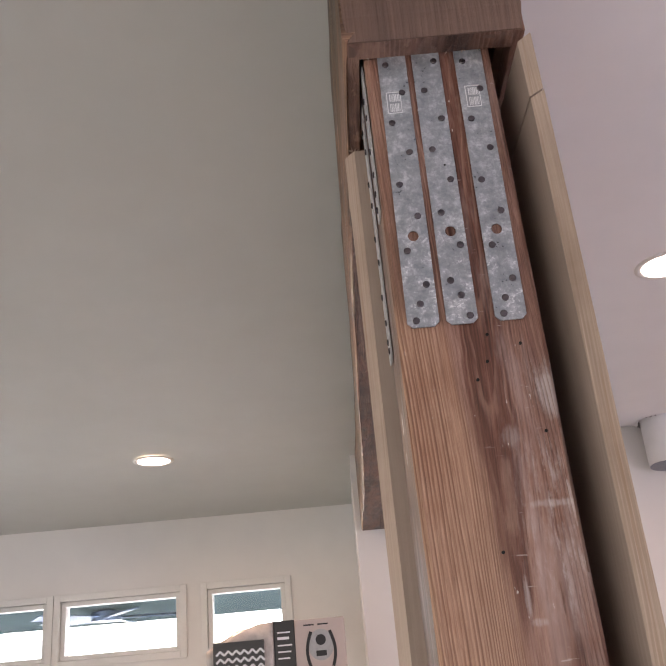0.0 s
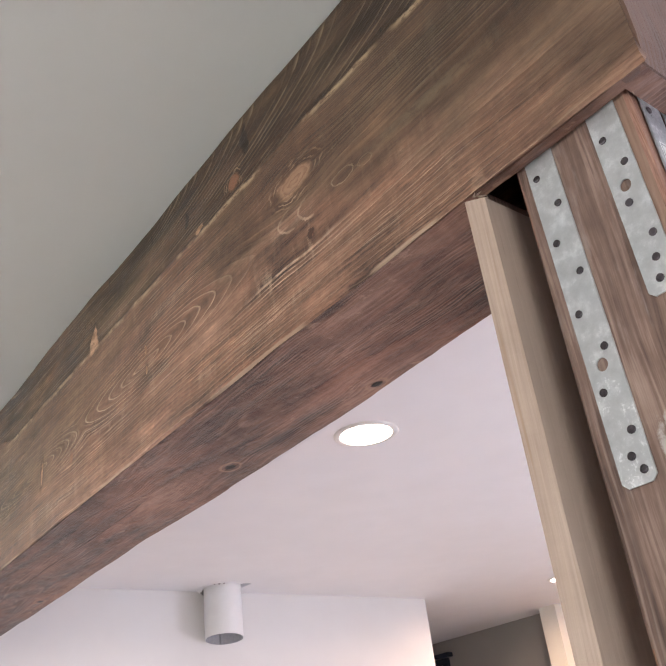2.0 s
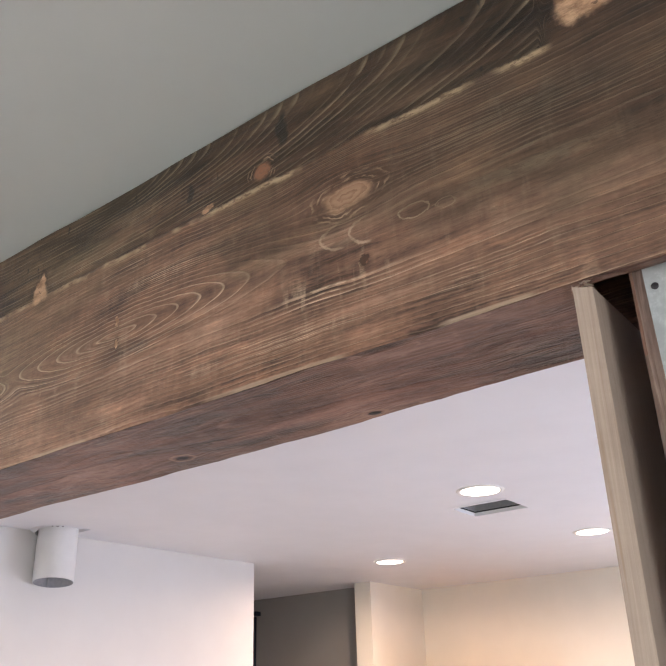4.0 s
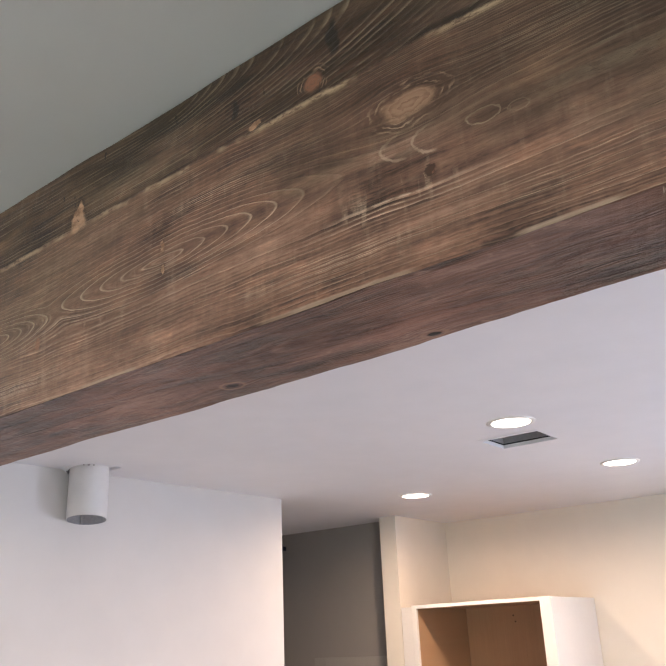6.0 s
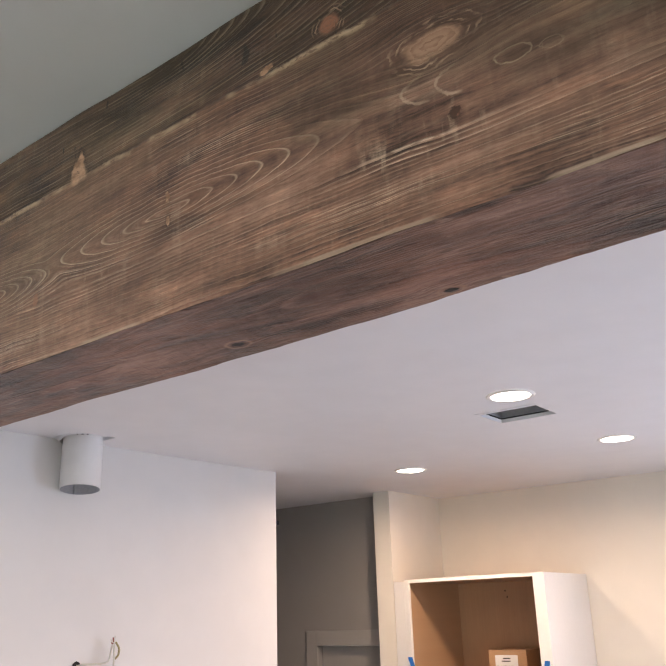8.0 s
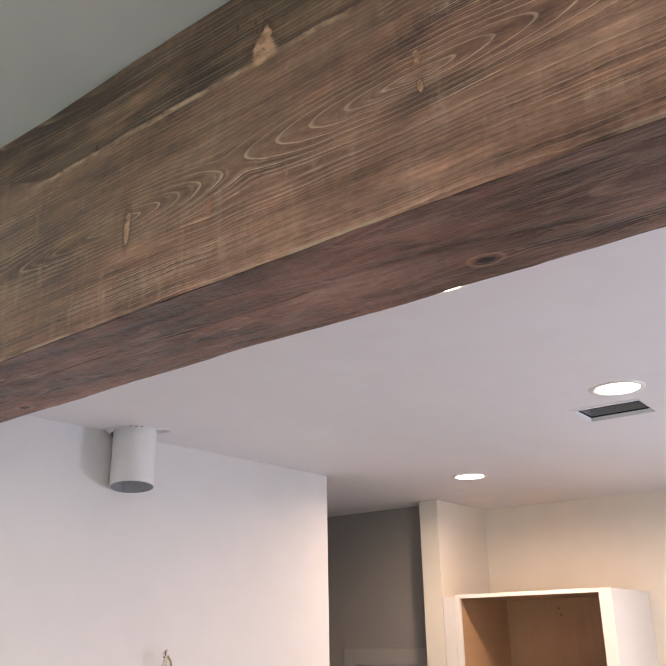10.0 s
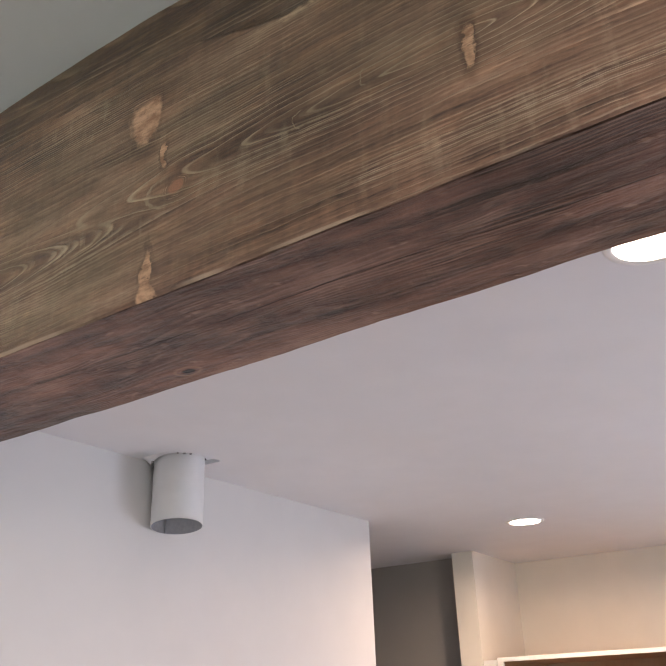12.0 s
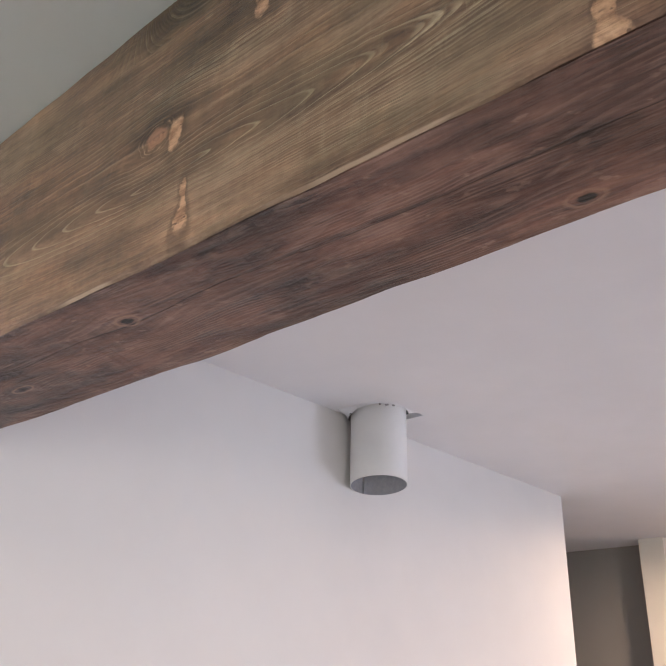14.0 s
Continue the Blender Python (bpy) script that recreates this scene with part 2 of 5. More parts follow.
def beam_face():
    """Brown stained sawn face: growth rings that flow round knots and close to loops, rubbed grain, bare patches, a dark waney top."""
    n = Nodes("beam_face_wood")
    p = n.axes()
    u, v = p["Y"], p["Z"]

    def cloud(a, b, seed, detail=3.0, rough=0.55, across=v):
        return n.noise(n.vec(n.mul(u, a), n.mul(across, b), seed), 1.0, detail, rough)

    def shade(fac, c, by):
        return n.mix(fac, c, n.mix(1.0, c, by, "MULTIPLY"))

    def spread(ku, kv, su, sv, uu=u, vv=v):
        a, b = n.mul(n.add(uu, -ku), 1 / su), n.mul(n.add(vv, -kv), 1 / sv)
        return n.m("MULTIPLY_ADD", a, a, n.mul(b, b))

    def ellipse(lu, lv, toward, away, uu, vv, tall=1.0):
        """Distance from a heart, flattened by its own amount on either side of it."""
        du, dv = n.add(uu, -lu), n.mul(n.add(vv, -lv), 1 / tall)
        a = n.m("MULTIPLY_ADD", n.m("ABSOLUTE", du), (away - toward) / 2, n.mul(du, (away + toward) / 2))
        return a, dv

    wob_u = n.m("MULTIPLY_ADD", n.add(cloud(44, 30, 1.0, 4, 0.62), -0.5), 0.034, u)
    wob_v = n.m("MULTIPLY_ADD", n.add(cloud(34, 44, 8.0, 4, 0.62), -0.5), 0.030, v)
    drift = n.m("MULTIPLY_ADD", n.add(cloud(5.0, 12.0, 1.5, 3), -0.5), 0.012, n.m("MULTIPLY_ADD", n.add(cloud(1.2, 4.5, 0.0, 2), -0.5), 0.020, v))
    f = n.m("MULTIPLY_ADD", n.add(cloud(38, 60, 6.5, 2), -0.5), 0.0022, drift)
    knot_r, red = 9.0, 0.0
    for ku, kv, su, sv, push, ru, rv, warm in FACE_KNOTS:
        d = n.m("EXPONENT", n.mul(spread(ku, kv, su, sv), -1.0))
        f = n.m("MULTIPLY_ADD", d, n.mul(n.add(v, -kv), -push / sv * 1.2), f)
        a, b = n.mul(n.m("MULTIPLY_ADD", n.add(wob_u, n.mul(u, -1.0)), 0.35, n.add(u, -ku)), 1 / ru), n.mul(n.m("MULTIPLY_ADD", n.add(wob_v, n.mul(v, -1.0)), 0.35, n.add(v, -kv)), 1 / rv)
        r = n.m("SQRT", n.m("MULTIPLY_ADD", a, a, n.mul(b, b)))
        red = n.m("MULTIPLY_ADD", n.step(r, 0.9, 1.2, 1.0, 0.0), warm, red)
        knot_r = n.m("MINIMUM", knot_r, r)

    # growth rings: loops round the hearts, running out into straight grain
    PITCH = 0.0068
    rings, near = 9.0, 9.0
    for lu, lv, toward, away in FACE_HEARTS:
        a, dv = ellipse(lu, lv, PITCH / toward, PITCH / away, u, f)
        near = n.m("MINIMUM", near, n.m("SQRT", n.m("MULTIPLY_ADD", a, a, n.mul(dv, dv))))
        a = n.m("SMOOTH_MIN", n.m("ABSOLUTE", a), 0.050, 0.016)
        r = n.m("SQRT", n.m("MULTIPLY_ADD", a, a, n.mul(dv, dv)))
        rings = n.m("SMOOTH_MIN", rings, r, 0.006)
    a, dv = ellipse(1.75, 2.795, 0.22, 0.055, u, drift)
    top_rings = n.m("SQRT", n.m("MULTIPLY_ADD", a, a, n.mul(dv, dv)))

    edge = n.add(v, n.m("MULTIPLY_ADD", cloud(5.5, 0.0, 3.0, 5, 0.72), -0.030, 0.015))
    rise = n.step(u, 2.40, 2.62, 0.0, -0.045)
    bark = n.mul(n.step(n.add(edge, rise), 2.660, 2.6640), n.mul(n.step(u, 0.94, 0.96), n.step(u, 3.15, 3.45, 1.0, 0.0)))
    field = n.add(n.mul(rings, n.m("SUBTRACT", 1.0, bark)), n.mul(top_rings, bark))
    turn = n.m("DIVIDE", field, PITCH)
    pulse, which = n.m("FRACT", turn), n.m("FLOOR", turn)
    loose = n.m("FRACT", n.mul(turn, 1.9))

    streak = cloud(2.6, 55, 4.0, 4, 0.6, f)
    fibre = cloud(16, 260, 3.0, 4, 0.62, f)
    fine = cloud(80, 420, 2.0, 3, 0.6, f)
    stain = cloud(3.0, 8.0, 9.0, 5, 0.62)
    wide = cloud(1.2, 3.4, 70.0, 3)
    saw = cloud(62, 7.0, 20.0, 4, 0.62)
    smudge = n.step(cloud(42, 9.0, 31.0, 4, 0.62), 0.52, 0.68)
    rub = 0.0
    for ku, kv, ru, rv in FACE_RUBS:
        rub = n.m("MAXIMUM", rub, n.m("EXPONENT", n.mul(spread(ku, kv, ru, rv), -1.0)))
    worn = n.m("MULTIPLY_ADD", rub, n.step(cloud(9.0, 30.0, 15.0, 3), 0.30, 0.55, 0.35, 1.0), n.step(cloud(3.4, 13.0, 14.0, 4, 0.6), 0.50, 0.66, 0.0, 0.55))
    worn = n.m("MINIMUM", worn, 1.0)
    loop = n.mul(n.step(near, 0.034, 0.052, 1.0, 0.0), n.m("SUBTRACT", 1.0, bark))

    tone = n.add(n.mul(fine, 0.10), n.add(n.mul(fibre, 0.14), n.add(n.mul(streak, 0.22), n.add(n.mul(stain, 0.36), n.add(n.mul(wide, 0.36), n.mul(saw, 0.06))))))
    tone = n.m("MULTIPLY_ADD", n.add(tone, -0.62), 4.8, 0.5)
    tone = n.m("MULTIPLY_ADD", n.add(pulse, -0.5), 0.16, tone)
    c = n.ramp(tone, (0.02, (0.060, 0.030, 0.020)), (0.5, (0.345, 0.178, 0.114)), (0.98, (0.64, 0.385, 0.262)))
    pale = n.mix(n.step(stain, 0.4, 0.6), (0.82, 0.585, 0.41), (0.66, 0.45, 0.31))
    c = shade(n.step(cloud(1.9, 15.0, 121.0, 5, 0.62, f), 0.50, 0.64, 0.0, 0.55), c, (0.50, 0.48, 0.47))
    c = shade(n.step(cloud(2.6, 9.0, 131.0, 4, 0.6), 0.54, 0.68, 0.0, 0.8), c, (1.34, 1.30, 1.26))
    c = shade(n.mul(n.step(near, 0.015, 0.060, 1.0, 0.0), 0.55), c, (0.66, 0.63, 0.62))
    # dark soft wood and pale raised lines, each line with a strength of its own, broken where the brush went over
    c = shade(n.mul(n.mul(n.step(loose, 0.05, 0.30), n.step(loose, 0.35, 0.70, 1.0, 0.0)), n.m("MULTIPLY_ADD", worn, 0.55, 0.14)), c, (0.52, 0.48, 0.46))
    line_up = n.mul(n.step(pulse, 0.74, 0.88), n.step(pulse, 0.94, 1.0, 1.0, 0.0))
    line_two = n.mul(n.step(loose, 0.58, 0.82), n.step(loose, 0.90, 1.0, 1.0, 0.0))
    own = n.noise(n.vec(n.mul(u, 2.6), n.mul(which, 0.83), 5.0), 1.0, 2)
    single = n.step(own, 0.38, 0.56)
    broken = n.step(cloud(46, 100, 33.0, 3, 0.6), 0.34, 0.54, 0.30, 1.0)
    grain = n.mul(n.m("MAXIMUM", n.mul(line_up, single), n.mul(line_two, n.mul(worn, 0.8))), broken)
    c = n.mix(n.mul(n.mul(smudge, n.m("MULTIPLY_ADD", worn, 0.8, 0.12)), n.step(fine, 0.35, 0.6, 0.2, 0.6)), c, pale)
    c = n.mix(n.mul(grain, n.m("MULTIPLY_ADD", worn, 0.85, 0.22)), c, pale)
    sharp = n.mul(n.step(pulse, 0.84, 0.92), n.step(pulse, 0.95, 1.0, 1.0, 0.0))
    closed = n.mul(n.mul(sharp, loop), n.mul(n.step(cloud(14, 40, 52.0, 2), 0.30, 0.55, 0.45, 0.95), n.step(own, 0.2, 0.45, 0.6, 1.0)))
    hooks = 0.0
    for lu, lv, below, above, tall, end, strength in FACE_HOOKS:
        a, dv = ellipse(lu, lv, 1 / below, 1 / above, wob_u, drift, tall)
        r = n.m("SQRT", n.m("MULTIPLY_ADD", a, a, n.mul(dv, dv)))
        ring = n.mul(n.mul(n.step(r, 0.84, 0.95), n.step(r, 1.0, 1.10, 1.0, 0.0)), strength)
        if end:
            ring = n.mul(ring, n.step(n.mul(a, float(end)), -0.1, 0.4))
        hooks = n.m("MAXIMUM", hooks, ring)
    hooks = n.mul(hooks, n.step(cloud(30, 60, 53.0, 2), 0.32, 0.5, 0.35, 1.0))
    c = n.mix(n.m("MINIMUM", n.m("MAXIMUM", n.mul(closed, 0.85), n.mul(hooks, 0.8)), 0.9), c, (0.72, 0.51, 0.35))
    pore = n.step(cloud(12, 420, 60.0, 2, 0.5, f), 0.66, 0.73)
    c = shade(n.mul(pore, 0.4), c, (0.45, 0.41, 0.38))
    # grey-green tint, stronger along the beam and upwards; darker upwards and towards the post
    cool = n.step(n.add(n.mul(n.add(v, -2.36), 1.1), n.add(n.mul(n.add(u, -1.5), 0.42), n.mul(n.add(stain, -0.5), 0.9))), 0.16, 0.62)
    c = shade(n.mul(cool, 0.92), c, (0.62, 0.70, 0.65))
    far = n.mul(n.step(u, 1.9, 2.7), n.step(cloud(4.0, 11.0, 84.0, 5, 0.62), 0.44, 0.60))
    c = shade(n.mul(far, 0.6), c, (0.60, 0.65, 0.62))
    upper_dark = n.step(n.add(n.add(n.mul(n.add(v, -2.36), 1.3), n.mul(n.add(u, -1.25), -0.5)), n.mul(n.add(stain, -0.5), 0.8)), 0.12, 0.36)
    c = shade(n.mul(upper_dark, 0.95), c, (0.35, 0.35, 0.32))
    near_post = n.step(n.add(u, n.mul(n.add(stain, -0.5), 0.4)), 0.95, 1.25, 1.0, 0.0)
    c = shade(n.mul(near_post, n.step(v, 2.40, 2.52, 0.0, 0.7)), c, (0.55, 0.56, 0.52))
    dark = n.step(cloud(2.6, 6.5, 81.0, 4, 0.6), 0.52, 0.66)
    c = shade(n.mul(dark, 0.55), c, (0.52, 0.52, 0.52))
    mottle = n.add(n.mul(cloud(9.0, 30.0, 82.0, 5, 0.66, f), 0.8), n.mul(cloud(34.0, 30.0, 83.0, 4, 0.6), 0.2))
    c = shade(n.step(mottle, 0.49, 0.62, 0.0, 0.5), c, (0.56, 0.54, 0.53))
    c = shade(n.step(mottle, 0.38, 0.49, 0.7, 0.0), c, (1.36, 1.29, 1.23))
    # waney top band with broad arcs
    blotch = cloud(4.5, 34.0, 5.0, 5, 0.64, f)
    c = shade(n.mul(bark, n.step(blotch, 0.44, 0.58, 0.95, 0.45)), c, (0.40, 0.40, 0.36))
    broad = n.mul(n.mul(n.step(pulse, 0.45, 0.88), n.step(pulse, 0.90, 1.0, 1.0, 0.0)), n.mul(bark, n.step(own, 0.42, 0.60, 0.0, 1.0)))
    c = n.mix(n.mul(broad, n.step(cloud(9.0, 40.0, 54.0, 3), 0.36, 0.6, 0.0, 0.60)), c, (0.36, 0.265, 0.165))
    inside = n.mul(n.step(u, 0.94, 0.96), n.step(u, 2.42, 2.50, 1.0, 0.0))
    rim = n.mul(n.mul(n.step(edge, 2.650, 2.658), n.step(edge, 2.6605, 2.6645, 1.0, 0.0)), inside)
    rim = n.mul(rim, n.step(cloud(6.0, 0.0, 12.0, 3, 0.7), 0.42, 0.54))
    c = n.mix(n.mul(rim, n.step(cloud(60, 130, 13.0, 3, 0.6), 0.36, 0.52, 0.15, 0.9)), c, (0.52, 0.37, 0.225))
    c = shade(n.mul(n.mul(n.step(edge, 2.6625, 2.6645), n.step(edge, 2.667, 2.674, 1.0, 0.0)), n.mul(inside, n.step(cloud(7.0, 0.0, 16.0, 3, 0.6), 0.45, 0.6, 0.05, 0.6))), c, (0.35, 0.33, 0.30))
    # worn lower corner
    lip = n.mul(n.step(v, 2.3590, 2.3608, 1.0, 0.0), n.step(cloud(4.0, 0.0, 6.0, 2, 0.5), 0.48, 0.56))
    c = n.mix(n.mul(n.mul(lip, n.step(u, 0.99, 1.02)), 0.7), c, (0.54, 0.39, 0.27))
    # bare patches and knots
    for ku, kv, ru, rv, taper in FACE_PATCHES:
        dv = n.mul(n.add(wob_v, -kv), 1 / rv)
        across = n.m("MULTIPLY_ADD", dv, -taper * 0.5, 1.0 - abs(taper) * 0.45)
        du = n.m("DIVIDE", n.m("ABSOLUTE", n.mul(n.add(wob_u, -ku), 1 / ru)), n.m("MAXIMUM", across, 0.06))
        d = n.m("POWER", n.add(n.m("POWER", du, 2.6), n.m("POWER", n.m("ABSOLUTE", dv), 2.6)), 1 / 2.6)
        c = shade(n.mul(n.step(d, 0.95, 2.1, 0.8, 0.0), n.step(stain, 0.36, 0.6)), c, (0.38, 0.33, 0.29))
        wood_tone = n.mix(n.step(cloud(34, 60, 77.0, 5, 0.65), 0.36, 0.60), (0.36, 0.185, 0.10), (0.74, 0.45, 0.27))
        wood_tone = n.mix(n.step(cloud(60, 90, 78.0, 2), 0.64, 0.70, 0.0, 0.8), wood_tone, (0.10, 0.045, 0.025))
        c = n.mix(n.step(d, 0.70, 1.08, 0.85, 0.0), c, wood_tone)
    wavy = n.add(knot_r, n.mul(n.add(cloud(26, 44, 41.0, 3, 0.55), -0.5), 0.95))
    turns = n.m("FRACT", n.mul(wavy, 3.0))
    swirl = n.mul(n.mul(n.step(turns, 0.45, 0.80), n.step(turns, 0.88, 1.0, 1.0, 0.0)), n.mul(n.step(knot_r, 0.85, 1.05), n.step(knot_r, 1.3, 1.9, 1.0, 0.0)))
    c = shade(n.mul(n.step(knot_r, 1.2, 2.2, 1.0, 0.0), 0.40), c, (0.62, 0.54, 0.48))
    c = n.mix(n.mul(swirl, n.step(cloud(22, 50, 45.0, 3), 0.44, 0.60, 0.0, 0.65)), c, (0.58, 0.39, 0.25))
    heart = n.mix(n.mul(n.step(turns, 0.3, 0.9), n.step(fibre, 0.3, 0.6, 0.25, 0.7)), n.mix(red, (0.52, 0.31, 0.19), (0.44, 0.17, 0.09)), (0.29, 0.15, 0.088))
    heart = n.mix(n.step(n.noise(n.vec(n.mul(u, 50), n.mul(v, 140), 2.0), 1.0, 2), 0.66, 0.74, 0.0, 0.8), heart, (0.06, 0.03, 0.02))
    c = n.mix(n.step(wavy, 0.62, 1.15, 0.75, 0.0), c, heart)
    c = n.mix(n.step(spread(1.216, 2.473, 0.009, 0.007, wob_u, wob_v), 0.6, 1.3, 0.9, 0.0), c, (0.055, 0.024, 0.014))
    # black bark pockets and checks in the waney band
    pocket = n.m("MINIMUM", spread(1.352, 2.742, 0.012, 0.036, wob_u, wob_v), spread(1.545, 2.715, 0.006, 0.016, wob_u, wob_v))
    c = n.mix(n.step(pocket, 0.35, 1.3, 0.9, 0.0), c, (0.016, 0.011, 0.008))
    check = n.mul(n.step(n.noise(n.vec(n.mul(u, 52.0), n.mul(v, 20.0), 15.0), 1.0, 2), 0.70, 0.75), bark)
    c = n.mix(n.mul(check, 0.85), c, (0.012, 0.009, 0.007))
    height = n.add(n.mul(fine, 0.25), n.add(n.mul(fibre, 0.35), n.add(n.mul(grain, 0.5), n.add(n.mul(saw, 0.45), n.add(n.mul(streak, 0.4), n.mul(bark, -0.8))))))
    return n.finish(c, n.step(tone, 0.1, 0.9, 0.42, 0.60), 0.0, height, 0.7, 0.0028, 0.5)


def beam_under():
    """Darker, rough-sawn and hewn underside with blotches, tool marks and knot holes."""
    n = Nodes("beam_under_wood")
    p = n.axes()
    u, v = p["Y"], p["X"]

    def cloud(a, b, seed, detail=3.0, rough=0.55, across=v):
        return n.noise(n.vec(n.mul(u, a), n.mul(across, b), seed), 1.0, detail, rough)

    def shade(fac, c, by):
        return n.mix(fac, c, n.mix(1.0, c, by, "MULTIPLY"))

    f = n.m("MULTIPLY_ADD", n.add(cloud(2.0, 6.0, 0.0, 3), -0.5), 0.05, v)
    wob_u = n.m("MULTIPLY_ADD", n.add(cloud(60, 60, 1.0), -0.5), 0.008, u)
    wob_v = n.m("MULTIPLY_ADD", n.add(cloud(60, 60, 8.0), -0.5), 0.008, v)
    knot_r = 9.0
    for ku, kv, su, sv, push, ru, rv in UNDER_KNOTS:
        a, b = n.mul(n.add(u, -ku), 1 / su), n.mul(n.add(v, -kv), 1 / sv)
        d = n.m("EXPONENT", n.mul(n.m("MULTIPLY_ADD", a, a, n.mul(b, b)), -1.0))
        f = n.m("MULTIPLY_ADD", d, n.mul(n.add(v, -kv), -0.5), f)
        a, b = n.mul(n.add(wob_u, -ku), 1 / ru), n.mul(n.add(wob_v, -kv), 1 / rv)
        knot_r = n.m("MINIMUM", knot_r, n.m("SQRT", n.m("MULTIPLY_ADD", a, a, n.mul(b, b))))
    fine = cloud(90, 460, 2.0, 4, 0.7, f)
    fibre = cloud(22, 240, 3.0, 5, 0.68, f)
    streak = cloud(2.0, 40, 4.0, 4, 0.6, f)
    stain = cloud(3.4, 9.0, 9.0, 5, 0.62)
    slant = n.m("MULTIPLY_ADD", v, 0.5, u)
    chop = n.noise(n.vec(n.mul(slant, 7.0), n.mul(v, 26.0), 7.0), 1.0, 4, 0.58, 0.4)
    chatter = n.noise(n.vec(n.mul(n.m("MULTIPLY_ADD", v, -0.35, u), 85.0), n.mul(v, 7.0), 57.0), 1.0, 3, 0.55)
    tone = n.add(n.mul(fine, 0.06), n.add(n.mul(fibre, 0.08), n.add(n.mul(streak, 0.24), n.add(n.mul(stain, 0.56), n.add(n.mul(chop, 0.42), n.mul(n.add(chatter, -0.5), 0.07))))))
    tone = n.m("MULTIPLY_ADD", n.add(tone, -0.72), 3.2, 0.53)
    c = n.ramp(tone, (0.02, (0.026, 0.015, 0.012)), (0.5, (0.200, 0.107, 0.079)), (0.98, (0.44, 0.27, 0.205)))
    c = n.mix(n.mul(n.step(cloud(2.2, 7.0, 90.0, 3), 0.46, 0.62), 0.35), c, n.mix(1.0, c, (1.2, 0.9, 0.78), "MULTIPLY"))
    c = shade(n.step(chop, 0.50, 0.62, 0.0, 0.55), c, (0.42, 0.40, 0.39))
    c = shade(n.step(cloud(2.6, 10.0, 101.0, 4, 0.6), 0.46, 0.62, 0.0, 0.7), c, (0.48, 0.46, 0.46))
    streaky = n.step(n.noise(n.vec(n.mul(slant, 5.0), n.mul(f, 18.0), 17.0), 1.0, 4, 0.6), 0.54, 0.66)
    c = shade(n.mul(streaky, 0.35), c, (0.48, 0.46, 0.45))
    pulse = n.m("FRACT", n.m("MULTIPLY_ADD", f, 190.0, n.mul(streak, 1.5)))
    grain = n.mul(n.mul(n.step(pulse, 0.40, 0.80), n.step(pulse, 0.88, 1.0, 1.0, 0.0)), n.step(cloud(5.0, 16.0, 23.0, 4, 0.6), 0.46, 0.60))
    c = n.mix(n.mul(grain, 0.30), c, (0.50, 0.31, 0.23))
    figure = 9.0
    for lu, lv, flat in ((1.18, 0.135, 0.13), (2.32, 0.165, 0.10), (2.95, 0.20, 0.09), (3.45, 0.12, 0.10)):
        a, b = n.mul(n.add(u, -lu), flat), n.add(f, -lv)
        figure = n.m("SMOOTH_MIN", figure, n.m("SQRT", n.m("MULTIPLY_ADD", a, a, n.mul(b, b))), 0.008)
    bow = n.m("FRACT", n.mul(figure, 120.0))
    bow = n.mul(n.mul(n.step(bow, 0.35, 0.82), n.step(bow, 0.90, 1.0, 1.0, 0.0)), n.step(cloud(8.0, 26.0, 24.0, 4, 0.6), 0.46, 0.62))
    c = n.mix(n.mul(bow, 0.26), c, (0.44, 0.285, 0.225))
    nick = n.mul(n.step(n.noise(n.vec(n.mul(slant, 34.0), n.mul(v, 55.0), 27.0), 1.0, 3), 0.62, 0.69), n.step(stain, 0.42, 0.56))
    c = n.mix(n.mul(nick, 0.45), c, (0.44, 0.29, 0.22))
    pit = n.step(n.noise(n.vec(n.mul(slant, 30.0), n.mul(v, 70.0), 37.0), 1.0, 3), 0.65, 0.71)
    c = shade(n.mul(pit, 0.35), c, (0.30, 0.27, 0.25))
    crack = n.m("ABSOLUTE", n.add(n.add(v, -0.150), n.mul(n.add(streak, -0.5), 0.04)))
    crack = n.mul(n.step(crack, 0.0006, 0.0020, 1.0, 0.0), n.mul(n.step(u, 1.85, 2.0), n.step(stain, 0.38, 0.5)))
    c = n.mix(n.mul(crack, 0.6), c, (0.014, 0.010, 0.009))
    c = n.mix(n.mul(n.step(knot_r, 1.15, 1.35), n.step(knot_r, 1.4, 1.9, 0.6, 0.0)), c, (0.40, 0.24, 0.16))
    c = n.mix(n.step(knot_r, 0.75, 1.0, 0.8, 0.0), c, (0.10, 0.05, 0.032))
    c = n.mix(n.step(knot_r, 0.60, 0.85, 1.0, 0.0), c, (0.010, 0.008, 0.007))
    gouge = n.noise(n.vec(n.mul(slant, 12.0), n.mul(v, 34.0), 47.0), 1.0, 3, 0.55, 0.5)
    c = shade(n.step(gouge, 0.54, 0.66, 0.0, 0.45), c, (0.45, 0.43, 0.43))
    c = n.mix(n.step(gouge, 0.33, 0.42, 0.22, 0.0), c, (0.42, 0.275, 0.215))
    height = n.add(n.mul(fine, 0.12), n.add(n.mul(fibre, 0.2), n.add(n.mul(chop, 1.3), n.add(n.mul(crack, -1.0), n.add(n.mul(gouge, -0.9), n.add(n.mul(chatter, 0.25), n.mul(streak, 0.6)))))))
    return n.finish(c, n.step(tone, 0.1, 0.9, 0.40, 0.60), 0.0, height, 0.8, 0.007, 0.4)


